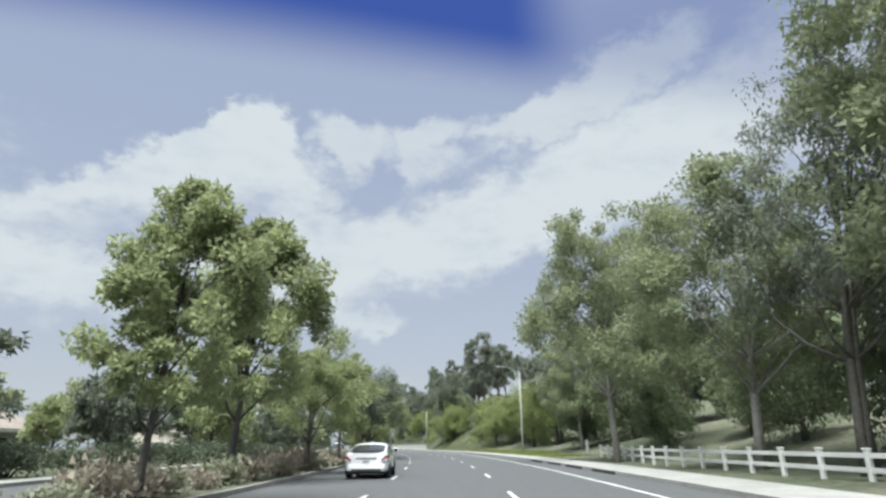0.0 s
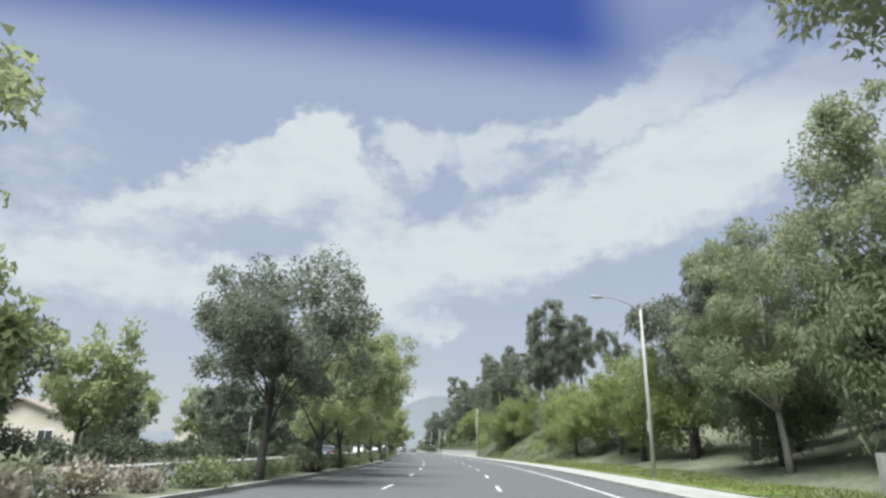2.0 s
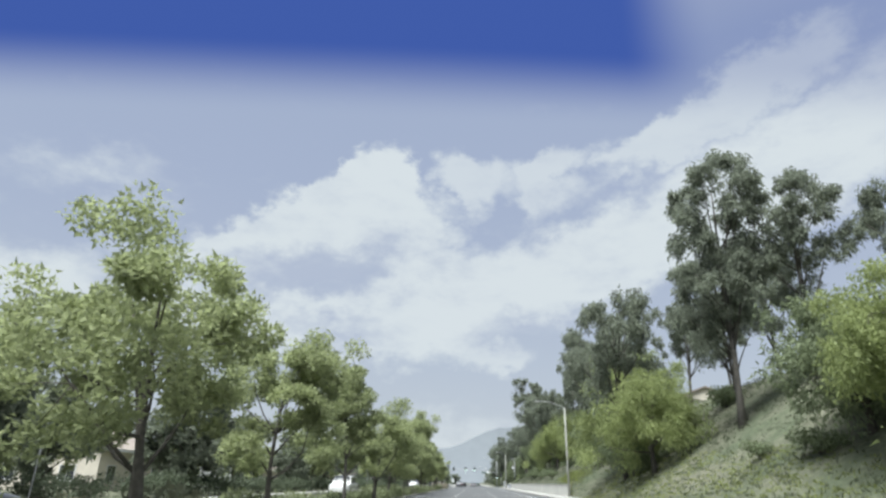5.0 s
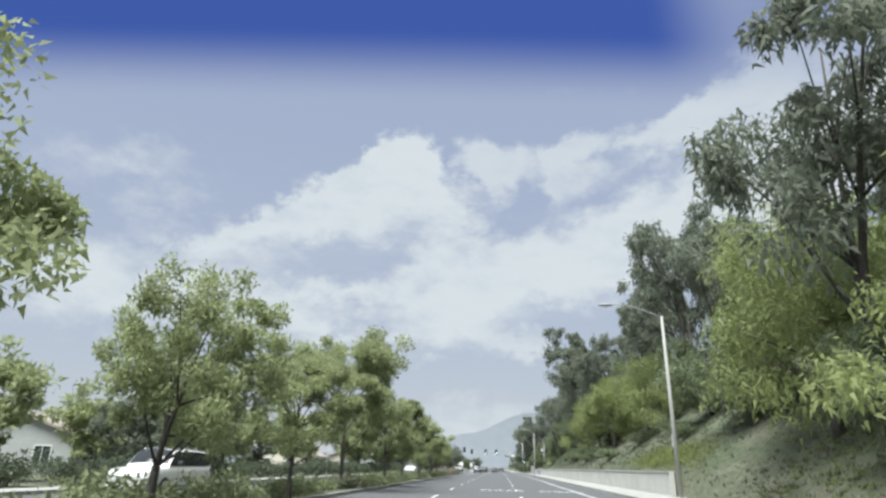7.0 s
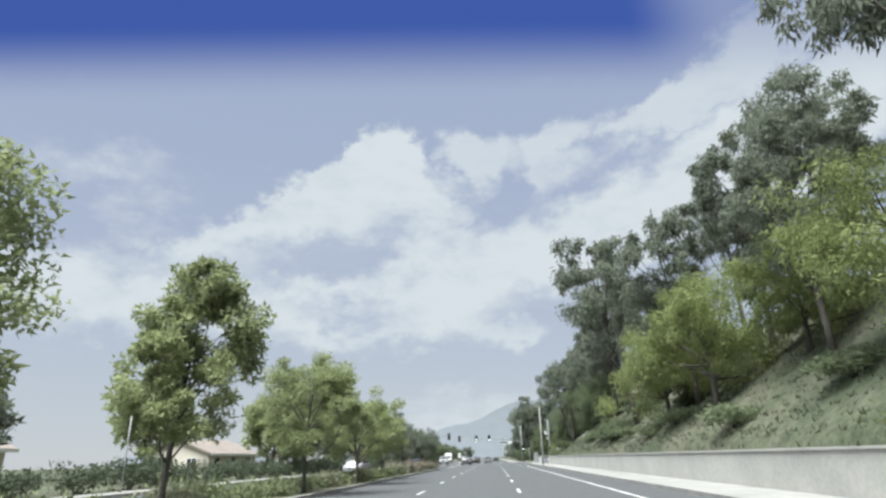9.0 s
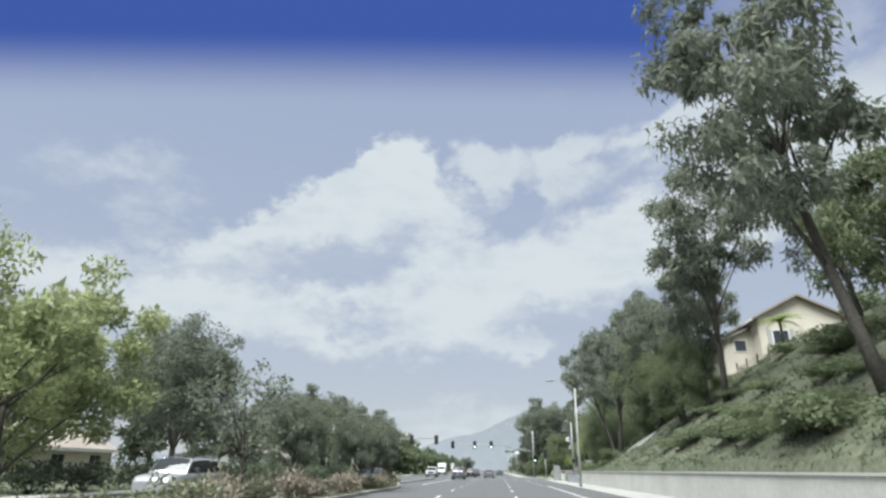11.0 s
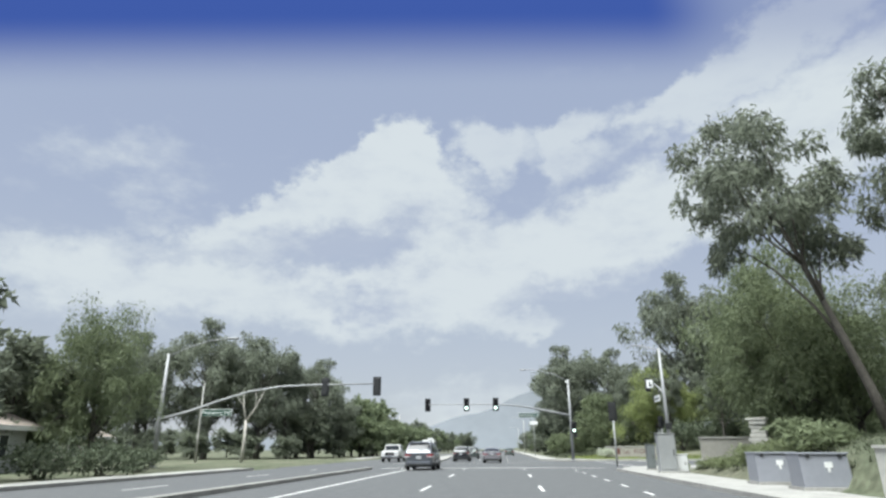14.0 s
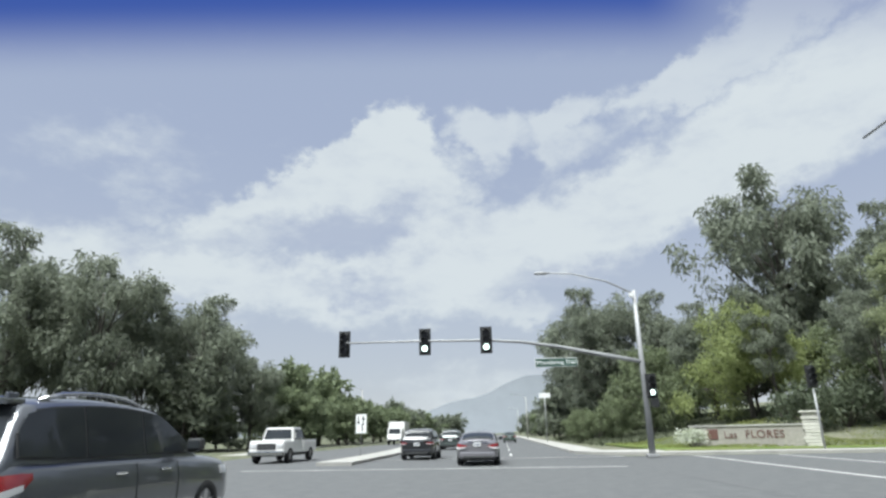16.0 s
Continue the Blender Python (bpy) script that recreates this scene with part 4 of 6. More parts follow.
vs = [bm.verts.new(c) for c in ((-0.5, -0.07, 2.55), (-0.32, -0.07, 2.3), (-0.14, -0.07, 2.55))]
bm.faces.new(vs)
part("arrows", bm, BLACK, p)

# ---- traffic signals ----
LENS_DARK = material("dark_signal_lens", (0.03, 0.03, 0.03), 0.3, grain=0.02)
GREEN_LIT = bpy.data.materials.new("green_signal_light")
GREEN_LIT.use_nodes = True
gb = GREEN_LIT.node_tree.nodes["Principled BSDF"]
gb.inputs["Base Color"].default_value = (0.5, 0.9, 0.75, 1)
gb.inputs["Emission Color"].default_value, gb.inputs["Emission Strength"].default_value = (0.75, 1.0, 0.92, 1), 2.2


def disc(bm, x, y, z, r, depth=0.02, n=18):
    """A round plate that faces -y."""
    ring = [bm.verts.new((x + r * math.cos(2 * math.pi * i / n), y, z + r * math.sin(2 * math.pi * i / n))) for i in range(n)]
    back = [bm.verts.new((v.co.x, y + depth, v.co.z)) for v in ring]
    bm.faces.new(ring)
    for i in range(n):
        bm.faces.new((ring[i], back[i], back[(i + 1) % n], ring[(i + 1) % n]))


def signal_head(parent, x, y, z, lit=None, away=False, scale=1.0, name="signal_head"):
    """A three-lamp head hung at its middle height z. away: it faces the other way and shows its back."""
    s = scale
    head = part(name, boxed(x - 0.19 * s, x + 0.19 * s, y - 0.1, y + 0.12, z - 0.56 * s, z + 0.56 * s, 0.03), BLACK, parent, "black three-lamp signal head")
    plate = boxed(x - 0.3 * s, x + 0.3 * s, y + (0.0 if not away else -0.02), y + (0.02 if not away else 0.0), z - 0.68 * s, z + 0.68 * s, 0.008)
    part("backplate", plate, BLACK, head)
    sg = 1 if away else -1
    for k in range(3):
        zz = z + (1 - k) * 0.36 * s
        bm = bmesh.new()
        disc(bm, x, y - 0.115 if not away else y + 0.13, zz, 0.14 * s)
        part("lens", bm, GREEN_LIT if lit == k else LENS_DARK, head)
        n = 12
        verts, faces = [], []
        for i in range(n + 1):
            a = radians(-30 + 240 * i / n)
            for d in (0.1, 0.36):
                verts.append((x + 0.165 * s * math.cos(a), y + sg * d, zz + 0.165 * s * math.sin(a)))
        for i in range(n):
            faces.append((2 * i, 2 * i + 1, 2 * i + 3, 2 * i + 2))
        visor = mesh_object("visor", verts, faces, BLACK, head)
        visor.modifiers.new("thick", "SOLIDIFY").thickness = 0.008
    return head


def street_sign(parent, x, y, z, w=1.85, h=0.42):
    panel = part("street_sign", boxed(x - w / 2, x + w / 2, y - 0.02, y + 0.02, z - h / 2, z + h / 2, 0.01), SIGN_WHITE, parent, "green street sign with white letters")
    part("green_face", boxed(x - w / 2 + 0.025, x + w / 2 - 0.025, y - 0.026, y - 0.021, z - h / 2 + 0.025, z + h / 2 - 0.025), SIGN_GREEN, panel)
    lettering("letters", "Meandering Trail", 0.135 * w, pose(x, y - 0.03, z, 90, 0, 0), SIGN_WHITE, panel)
    for dx in (-w * 0.35, w * 0.35):
        tubes("hanger", [([(x + dx, y, z + h / 2), (x + dx, y, z + h / 2 + 0.28)], [0.012, 0.012])], STEEL, panel)


far_mast = thing("traffic_signal", pose(7.0, 31.8, 0.12), "steel signal mast with a long curved arm over the junction", "traffic signal", "signal masts")
tubes("pole", [([(0, 0, 0), (0, 0, 4.5), (0, 0, 8.4)], [0.17, 0.135, 0.10])], STEEL, far_mast, sides=14)
part("base_plate", boxed(-0.28, 0.28, -0.28, 0.28, -0.04, 0.08, 0.02), STEEL, far_mast)
arm = [(0, 0, 4.6), (-2.0, -0.3, 4.98), (-4.2, -0.7, 5.4), (-6.2, -1.1, 5.66), (-8.0, -1.5, 5.74), (-11.5, -1.8, 5.76), (-15.2, -2.0, 5.74)]
tubes("mast_arm", [(arm, [0.12, 0.105, 0.09, 0.08, 0.07, 0.055, 0.045])], STEEL, far_mast, sides=10)
tubes("lamp_arm", [([(0, 0, 8.2), (-1.4, 0, 8.95), (-3.2, 0, 9.45), (-4.5, 0, 9.55)], [0.05, 0.045, 0.04, 0.035])], STEEL, far_mast)
bm = bmesh.new()
bmesh.ops.create_uvsphere(bm, u_segments=14, v_segments=8, radius=1.0)
for v in bm.verts:
    v.co = (-4.85 + v.co.x * 0.42, v.co.y * 0.18, 9.53 + v.co.z * (0.1 if v.co.z > 0 else 0.07))
part("lamp_head", bm, STEEL, far_mast, smooth=True)
for x, lit in ((-7.97, 2), (-11.1, 2), (-15.3, None)):
    signal_head(far_mast, x, -1.75, 5.72, lit)
signal_head(far_mast, 0.28, -0.22, 3.35, 2, scale=0.9)
part("pedestrian_signal", boxed(0.16, 0.56, -0.36, -0.1, 2.3, 2.72, 0.03), BLACK, far_mast, "black pedestrian signal box")
part("camera_housing", boxed(-0.28, -0.08, -0.2, 0.0, 8.0, 8.22, 0.04), SIGN_WHITE, far_mast)
street_sign(far_mast, -4.45, -0.78, 4.6, 2.15, 0.46)

near_mast = thing("traffic_signal", pose(-25.8, 8.2, 0.1), "steel signal mast across the road with heads facing away", "traffic signal", "signal masts")
tubes("pole", [([(0, 0, 0), (0, 0, 4.0), (0, 0, 8.3)], [0.18, 0.14, 0.10])], STEEL, near_mast, sides=14)
part("base_plate", boxed(-0.28, 0.28, -0.28, 0.28, -0.04, 0.08, 0.02), STEEL, near_mast)
arm = [(0, 0, 3.4), (2.2, 0, 3.95), (4.5, 0, 4.7), (6.8, 0, 5.35), (9.2, 0, 5.7), (12, 0, 5.78), (16.5, 0, 5.8)]
tubes("mast_arm", [(arm, [0.12, 0.105, 0.09, 0.08, 0.07, 0.055, 0.045])], STEEL, near_mast, sides=10)
tubes("lamp_arm", [([(0, 0, 8.1), (1.6, 0, 8.8), (3.4, 0, 9.3), (5.0, 0, 9.4)], [0.05, 0.045, 0.04, 0.035])], STEEL, near_mast)
part("lamp_head", boxed(4.6, 5.5, -0.16, 0.16, 9.32, 9.48, 0.06), STEEL, near_mast)
for x in (12.6, 16.5):
    signal_head(near_mast, x, 0.0, 5.62, None, away=True)
street_sign(near_mast, 4.5, -0.1, 3.85, 2.3, 0.5)

CABINET_GREY = material("sign_grey", (0.16, 0.18, 0.18), 0.6, grain=0.04)
right_mast = thing("traffic_signal", pose(12.1, 12.2, 0.15), "pale signal pole at the street corner with a short arm", "traffic signal", "signal masts")
tubes("pole", [([(0, 0, 0), (0, 0, 4.5), (0, 0, 8.6)], [0.16, 0.13, 0.09])], STEEL, right_mast, sides=14)
part("base_plate", boxed(-0.26, 0.26, -0.26, 0.26, -0.04, 0.08, 0.02), STEEL, right_mast)
tubes("lamp_arm", [([(0, 0, 8.4), (-0.8, 1.6, 9.0), (-1.2, 3.4, 9.4), (-1.3, 4.8, 9.4)], [0.05, 0.045, 0.04, 0.035])], STEEL, right_mast)
tubes("short_arm", [([(0, 0, 5.0), (-0.1, 0.7, 5.6), (-0.25, 1.5, 5.95), (-0.45, 2.7, 6.05)], [0.075, 0.07, 0.06, 0.055])], STEEL, right_mast)
head = part("signal_head", boxed(-0.66, -0.3, 2.62, 2.95, 5.5, 6.55, 0.04), BLACK, right_mast, "black signal head seen from its side")
for k in range(3):
    part("visor", boxed(-0.62, -0.34, 2.94, 3.2, 5.6 + 0.32 * k, 5.84 + 0.32 * k, 0.05), BLACK, head)
plate = part("turn_plate", boxed(-0.68, -0.18, 2.35, 2.37, 5.75, 6.4, 0.008), SIGN_WHITE, right_mast, "white plate with a black turn arrow")
part("arrow_bar", boxed(-0.48, -0.38, 2.34, 2.35, 5.88, 6.26), BLACK, plate)
hang = part("street_sign", boxed(-0.27, -0.23, 0.35, 2.05, 4.6, 5.05, 0.01), SIGN_WHITE, right_mast, "pale hanging street sign with a grey bar")
part("name_bar", boxed(-0.277, -0.27, 0.55, 1.85, 4.73, 4.92), CABINET_GREY, hang)
for y, top in ((0.6, 5.5), (1.8, 5.95)):
    tubes("hanger", [([(-0.25, y, 5.05), (-0.2, y, top)], [0.012, 0.012])], STEEL, hang)
part("pedestrian_signal", boxed(-0.2, 0.2, -0.42, -0.14, 2.5, 2.95, 0.03), BLACK, right_mast)
mid_post = thing("traffic_signal", pose(7.45, 8.2, 0.15), "short pale signal post at the kerb with a dark head", "traffic signal", "signal masts")
tubes("pole", [([(0, 0, 0), (0, 0, 3.0)], [0.06, 0.055])], STEEL, mid_post, sides=12)
signal_head(mid_post, 0, 0, 3.6, None, away=True, scale=0.95)
far_post = thing("traffic_signal", pose(17.7, 37.0, 0.15), "short pale signal post on the far corner with a dark head", "traffic signal", "signal masts")
tubes("pole", [([(0, 0, 0), (0, 0, 3.3)], [0.06, 0.055])], STEEL, far_post, sides=12)
signal_head(far_post, 0, 0, 4.0, None, scale=0.95)

# ---- cabinets, bins and boxes ----
CABINET = material("cabinet_grey", (0.27, 0.28, 0.28), 0.6, 0.1, grain=0.06, scale=5)
CABINET_DARK = material("cabinet_dark", (0.13, 0.145, 0.145), 0.6, grain=0.08, scale=5)


def cabinet(x, y, w, d, h, mat, label, name="utility_cabinet", z=0.14):
    c = thing(name, pose(x, y, z), label, "utility cabinet", "utility cabinets")
    part("body", boxed(-w / 2, w / 2, -d / 2, d / 2, 0.06, h, 0.02), mat, c)
    part("plinth", boxed(-w / 2 - 0.06, w / 2 + 0.06, -d / 2 - 0.06, d / 2 + 0.06, -0.1, 0.08, 0.01), CONCRETE, c)
    part("roof", boxed(-w / 2 - 0.03, w / 2 + 0.03, -d / 2 - 0.03, d / 2 + 0.03, h, h + 0.05, 0.015), mat, c)
    dr = part("door", boxed(-w / 2 + 0.05, w / 2 - 0.05, -d / 2 - 0.02, -d / 2 + 0.005, 0.16, h - 0.08, 0.01), mat, c)
    part("handle", boxed(w / 2 - 0.16, w / 2 - 0.12, -d / 2 - 0.05, -d / 2 - 0.02, h * 0.45, h * 0.6, 0.008), BLACK, dr)


cabinet(8.1, -2.6, 0.85, 0.6, 1.85, CABINET, "tall grey signal control cabinet on the pavement")
cabinet(8.2, 1.4, 0.45, 0.4, 1.35, CABINET_DARK, "slim dark grey metal cabinet at the corner")
cabinet(8.85, -2.3, 0.55, 0.45, 0.85, SIGN_WHITE, "small pale utility box beside the tall cabinet")


def low_wall(x0, x1, y, top):
    """A short tan block wall with a flat coping."""
    w = thing("block_wall", pose((x0 + x1) / 2, y, 0), "short tan block wall with a flat coping", "garden wall", "corner walls")
    h = (x1 - x0) / 2
    part("wall", boxed(-h, h, -0.15, 0.15, -0.1, top - 0.1, 0.02), TAN_BLOCK, w)
    part("coping", boxed(-h - 0.05, h + 0.05, -0.2, 0.2, top - 0.1, top, 0.02), CONCRETE, w)


def stone_pier(x, y, z, height, width=0.95):
    """A pier of rough stacked stone courses under a broad cap stone."""
    rng = random.Random(int(x * 10))
    p = thing("stone_pier", pose(x, y, z, 0, 0, -30), "stacked pale stone pier with rough courses and a broad cap", "pier", "stone piers")
    n = max(5, round(height / 0.2))
    for i in range(n):
        a, b = width / 2 + rng.uniform(-0.07, 0.05), width / 2 + rng.uniform(-0.07, 0.05)
        dx, dy = rng.uniform(-0.03, 0.03), rng.uniform(-0.03, 0.03)
        part("stone", boxed(-a + dx, a + dx, -b + dy, b + dy, height * i / n, height * (i + 1) / n - 0.025, 0.03), PIER_STONE, p)
    part("core", boxed(-width * 0.38, width * 0.38, -width * 0.38, width * 0.38, -0.6, height, 0.01), CONCRETE, p)
    part("cap_stone", boxed(-width * 0.6, width * 0.6, -width * 0.6, width * 0.6, height, height + 0.12, 0.03), PIER_STONE, p)


TAN_BLOCK = material("tan_block", (0.30, 0.29, 0.26), 0.9, grain=0.1, scale=5, bump=0.3, second=(0.25, 0.24, 0.215))
PIER_STONE = material("pier_stone", (0.46, 0.45, 0.41), 0.85, grain=0.18, scale=6, bump=0.5, second=(0.34, 0.33, 0.30))
low_wall(10.8, 13.4, 0.6, 1.9)
stone_pier(12.4, -3.6, 1.2, 1.4, 0.75)


def utility_box(x, y):
    c = thing("utility_box", pose(x, y, 0.14), "low wide grey metal utility box with a white sticker", "utility box", "low utility boxes")
    bm = boxed(-0.68, 0.68, -0.45, 0.45, 0.08, 0.98, 0.03)
    for v in bm.verts:
        if v.co.z > 0.5 and v.co.y < 0:
            v.co.y += 0.08
    part("body", bm, CABINET_BLUE, c)
    part("plinth", boxed(-0.74, 0.74, -0.52, 0.52, -0.12, 0.09, 0.01), CONCRETE, c)
    part("lid", boxed(-0.7, 0.7, -0.42, 0.47, 0.98, 1.04, 0.02), CABINET_BLUE, c)
    part("sticker", boxed(-0.02, 0.2, -0.42, -0.4, 0.62, 0.78), SIGN_WHITE, c, "white sticker")
    part("sticker_tail", boxed(0.05, 0.12, -0.425, -0.4, 0.5, 0.63), SIGN_WHITE, c)
    part("hinge", boxed(-0.5, -0.4, -0.42, -0.38, 0.9, 0.99, 0.01), BLACK, c)
    part("hinge", boxed(0.4, 0.5, -0.42, -0.38, 0.9, 0.99, 0.01), BLACK, c)


CABINET_BLUE = material("cabinet_blue_grey", (0.24, 0.25, 0.28), 0.55, 0.1, grain=0.06, scale=5)
utility_box(9.2, -15.7)
utility_box(9.1, -12.7)

# ---- white rail fence ----
fence = thing("fence", pose(0, 0, 0), "white painted post and rail fence beside the pavement", "fence")


def fence_point(y):
    return cx(y) + 12.2 + 1.2 * smooth(-250, -229, y), y


yy = -296.0
last = None
while yy <= -228.9:
    x, _ = fence_point(yy)
    g = bank(x - cx(yy), yy)
    part("post", boxed(x - 0.075, x + 0.075, yy - 0.075, yy + 0.075, g - 0.2, g + 0.96, 0.012), FENCE_WHITE, fence)
    part("post_cap", boxed(x - 0.1, x + 0.1, yy - 0.1, yy + 0.1, g + 0.96, g + 1.02, 0.02), FENCE_WHITE, fence)
    if last:
        for h in (0.38, 0.8):
            bm = boxed(-0.025, 0.025, -1.2, 1.2, -0.075, 0.075, 0.006)
            dx = x - last[0]
            bm.transform(Matrix.Translation(((x + last[0]) / 2, (yy + last[1]) / 2, (g + last[2]) / 2 + h)) @ Matrix.Rotation(-math.atan2(dx, 2.4), 4, "Z"))
            part("rail", bm, FENCE_WHITE, fence)
    last = (x, yy, g)
    yy += 2.4
x, y = fence_point(-227)
part("end_post", boxed(x - 0.11, x + 0.11, y - 0.11, y + 0.11, 0.0, 1.55, 0.02), CONCRETE, fence)

# ---- estate sign ----
SIGN_STONE = material("sign_stone", (0.275, 0.262, 0.235), 0.9, grain=0.15, scale=6, bump=0.4, second=(0.22, 0.205, 0.185))
RUST = material("rust_letters", (0.11, 0.05, 0.042), 0.7, grain=0.1)
estate = thing("estate_sign", pose(15.5, 42.1, 0.2, 0, 0, -24), "long low tan stone wall with dark red letters", "sign wall")
part("wall", boxed(-3.45, 3.45, -0.2, 0.2, -0.4, 1.25, 0.03), SIGN_STONE, estate)
part("coping", boxed(-3.52, 3.52, -0.26, 0.26, 1.25, 1.36, 0.02), CONCRETE, estate)
part("emblem", boxed(-2.35, -1.7, -0.24, -0.2, 0.45, 1.1, 0.03), RUST, estate)
lettering("word", "Las", 0.62, pose(-0.95, -0.225, 0.72, 90, 0, 0), RUST, estate, 0.01)
lettering("word", "FLORES", 0.68, pose(1.05, -0.225, 0.74, 90, 0, 0), RUST, estate, 0.01)
stone_pier(19.0, 40.7, 0.2, 2.0, 0.95)
bush = shrub("bush covered in white flowers before the sign wall", 2.2, 1.3, leaf_material("white_blossom", (0.2, 0.24, 0.13), (0.8, 0.8, 0.76), 0.2), 14, 1400, 0.14, "flower_bush", "shrub", "flowering bushes")
bush.matrix_basis = pose(12.0, 42.3, 0.15)

# ---- houses ----
STUCCO = material("cream_stucco", (0.58, 0.53, 0.45), 0.9, grain=0.06, scale=6, bump=0.2)
STUCCO_GREY = material("grey_siding", (0.36, 0.37, 0.36), 0.85, grain=0.06, scale=6, bump=0.1)
ROOF_TILE = material("roof_tiles", (0.27, 0.23, 0.20), 0.9, grain=0.25, scale=5, bump=0.6)
TRIM_WHITE = material("white_trim", (0.7, 0.7, 0.68), 0.6, grain=0.04)
WINDOW_GLASS = material("window_glass", (0.03, 0.035, 0.04), 0.08, grain=0.02, spec=0.8)


def house(x, y, z, turn, w, d, h, rise, wall, label, storeys=1):
    """A house: walls, a gabled roof with eaves, windows with frames, a door and a garage door. Its front faces local +x."""
    ho = thing("house", pose(x, y, z, 0, 0, turn), label, "house", "houses beside the road")
    bm = bmesh.new()
    pr = [(-w / 2, -0.5), (w / 2, -0.5), (w / 2, h), (0, h + rise), (-w / 2, h)]
    a = [bm.verts.new((px, -d / 2, pz)) for px, pz in pr]
    b = [bm.verts.new((px, d / 2, pz)) for px, pz in pr]
    bm.faces.new(a)
    bm.faces.new(b[::-1])
    for i in range(5):
        bm.faces.new((a[i], b[i], b[(i + 1) % 5], a[(i + 1) % 5]))
    part("wall", bm, wall, ho)
    for sx in (-1, 1):
        bm = bmesh.new()
        e, ez = sx * (w / 2 + 0.6), h - 0.6 * rise / (w / 2)
        q = [(0, h + rise + 0.05), (e, ez + 0.05), (e, ez + 0.22), (0, h + rise + 0.24)]
        a = [bm.verts.new((px, -d / 2 - 0.5, pz)) for px, pz in q]
        b = [bm.verts.new((px, d / 2 + 0.5, pz)) for px, pz in q]
        bm.faces.new(a)
        bm.faces.new(b[::-1])
        for i in range(4):
            bm.faces.new((a[i], b[i], b[(i + 1) % 4], a[(i + 1) % 4]))
        bmesh.ops.recalc_face_normals(bm, faces=bm.faces)
        roof = part("roof", bm, ROOF_TILE, ho)
        part("fascia", boxed(e - 0.02 if sx > 0 else e - 0.03, e + 0.03 if sx > 0 else e + 0.02, -d / 2 - 0.5, d / 2 + 0.5, ez - 0.05, ez + 0.2), TRIM_WHITE, roof)
    n = max(2, int(d // 4))
    for s in range(storeys):
        for i in range(n):
            yy0 = -d / 2 + d * (i + 0.5) / n
            z0 = 0.95 + 2.7 * s
            for sx in (1,):
                win = part("window", boxed(sx * w / 2 - 0.03, sx * w / 2 + 0.06, yy0 - 0.75, yy0 + 0.75, z0 - 0.08, z0 + 1.3, 0.01), TRIM_WHITE, ho)
                for k in (-1, 1):
                    part("pane", boxed(sx * w / 2 + 0.05, sx * w / 2 + 0.075, yy0 + (0.03 if k > 0 else -0.68), yy0 + (0.68 if k > 0 else -0.03), z0, z0 + 1.22), WINDOW_GLASS, win)
    for i in range(4):
        x0, e, top = -w / 4 + (i % 2) * w / 2, d / 2 * (1 if i > 1 else -1), 2.7 * (storeys - 1)
        win = part("window", boxed(x0 - 0.7, x0 + 0.7, e - 0.05, e + 0.05, 0.9 + top, 2.2 + top, 0.01), TRIM_WHITE, ho)
        for k in (-1, 1):
            part("pane", boxed(x0 + (0.03 if k > 0 else -0.62), x0 + (0.62 if k > 0 else -0.03), e - 0.065, e + 0.065, 0.98 + top, 2.12 + top), WINDOW_GLASS, win)
    return ho


house(-32.5, -8, 0, 4, 9, 13, 2.7, 1.6, STUCCO_GREY, "low grey house with white-framed windows and a gabled roof")
house(-40, -40, 0, -4, 9, 13, 2.7, 1.7, STUCCO, "low cream house with a brown tiled roof")
house(-40, -88, 0, 0, 9, 15, 2.8, 1.7, STUCCO, "low cream house behind the hedge and trees")
house(-36.5, -109, 0, 4, 9, 12, 2.9, 1.5, STUCCO_GREY, "pale grey gabled house behind a clipped hedge")
house(-38, -136, 0, 4, 10, 13, 3.6, 1.9, STUCCO, "cream stucco house behind the median trees")
house(-40, -182, 0, 0, 10, 13, 2.9, 1.8, STUCCO, "cream stucco house behind a hedge")
house(-41, -232, 0, 0, 9, 13, 2.8, 1.7, STUCCO_GREY, "low grey house seen between trees")
hill_house = house(26.6, -30.5, 10.85, 180, 7.0, 10, 3.3, 1.8, STUCCO, "cream gabled house with a lower wing on top of the bank")


def wing(ho, x0, x1, y0, y1, low, high):
    """A lean-to wing beside a house: walls, sloping roof with fascia, and a shuttered window at its end."""
    for name, mat, over, dz0, dz1, pad in (("wing_wall", STUCCO, 0.0, None, 0.0, 0.0), ("wing_roof", ROOF_TILE, 0.5, 0.04, 0.2, 0.4)):
        k = over * (high - low) / (x1 - x0)
        q = [(x0, -1.4 if dz0 is None else high + dz0), (x1 + over, -1.4 if dz0 is None else low - k + dz0), (x1 + over, low - k + dz1), (x0, high + dz1)]
        verts = [(px, yy, pz) for yy in (y0 - pad, y1 + pad) for px, pz in q]
        ob = mesh_object(name, verts, [(0, 1, 2, 3), (7, 6, 5, 4)] + [(i, i + 4, (i + 1) % 4 + 4, (i + 1) % 4) for i in range(4)], mat, ho)
        bm = bmesh.new()
        bm.from_mesh(ob.data)
        bmesh.ops.recalc_face_normals(bm, faces=bm.faces)
        bm.to_mesh(ob.data)
        bm.free()
    part("fascia", boxed(x1 + 0.48, x1 + 0.54, y0 - 0.4, y1 + 0.4, low - 0.2, low + 0.1), TRIM_WHITE, ho)
    win = part("window", boxed(x0 + 0.5, x0 + 1.6, y1 - 0.02, y1 + 0.05, 0.6, 1.7, 0.01), TRIM_WHITE, ho)
    part("pane", boxed(x0 + 0.58, x0 + 1.52, y1 + 0.04, y1 + 0.06, 0.68, 1.62), WINDOW_GLASS, win)


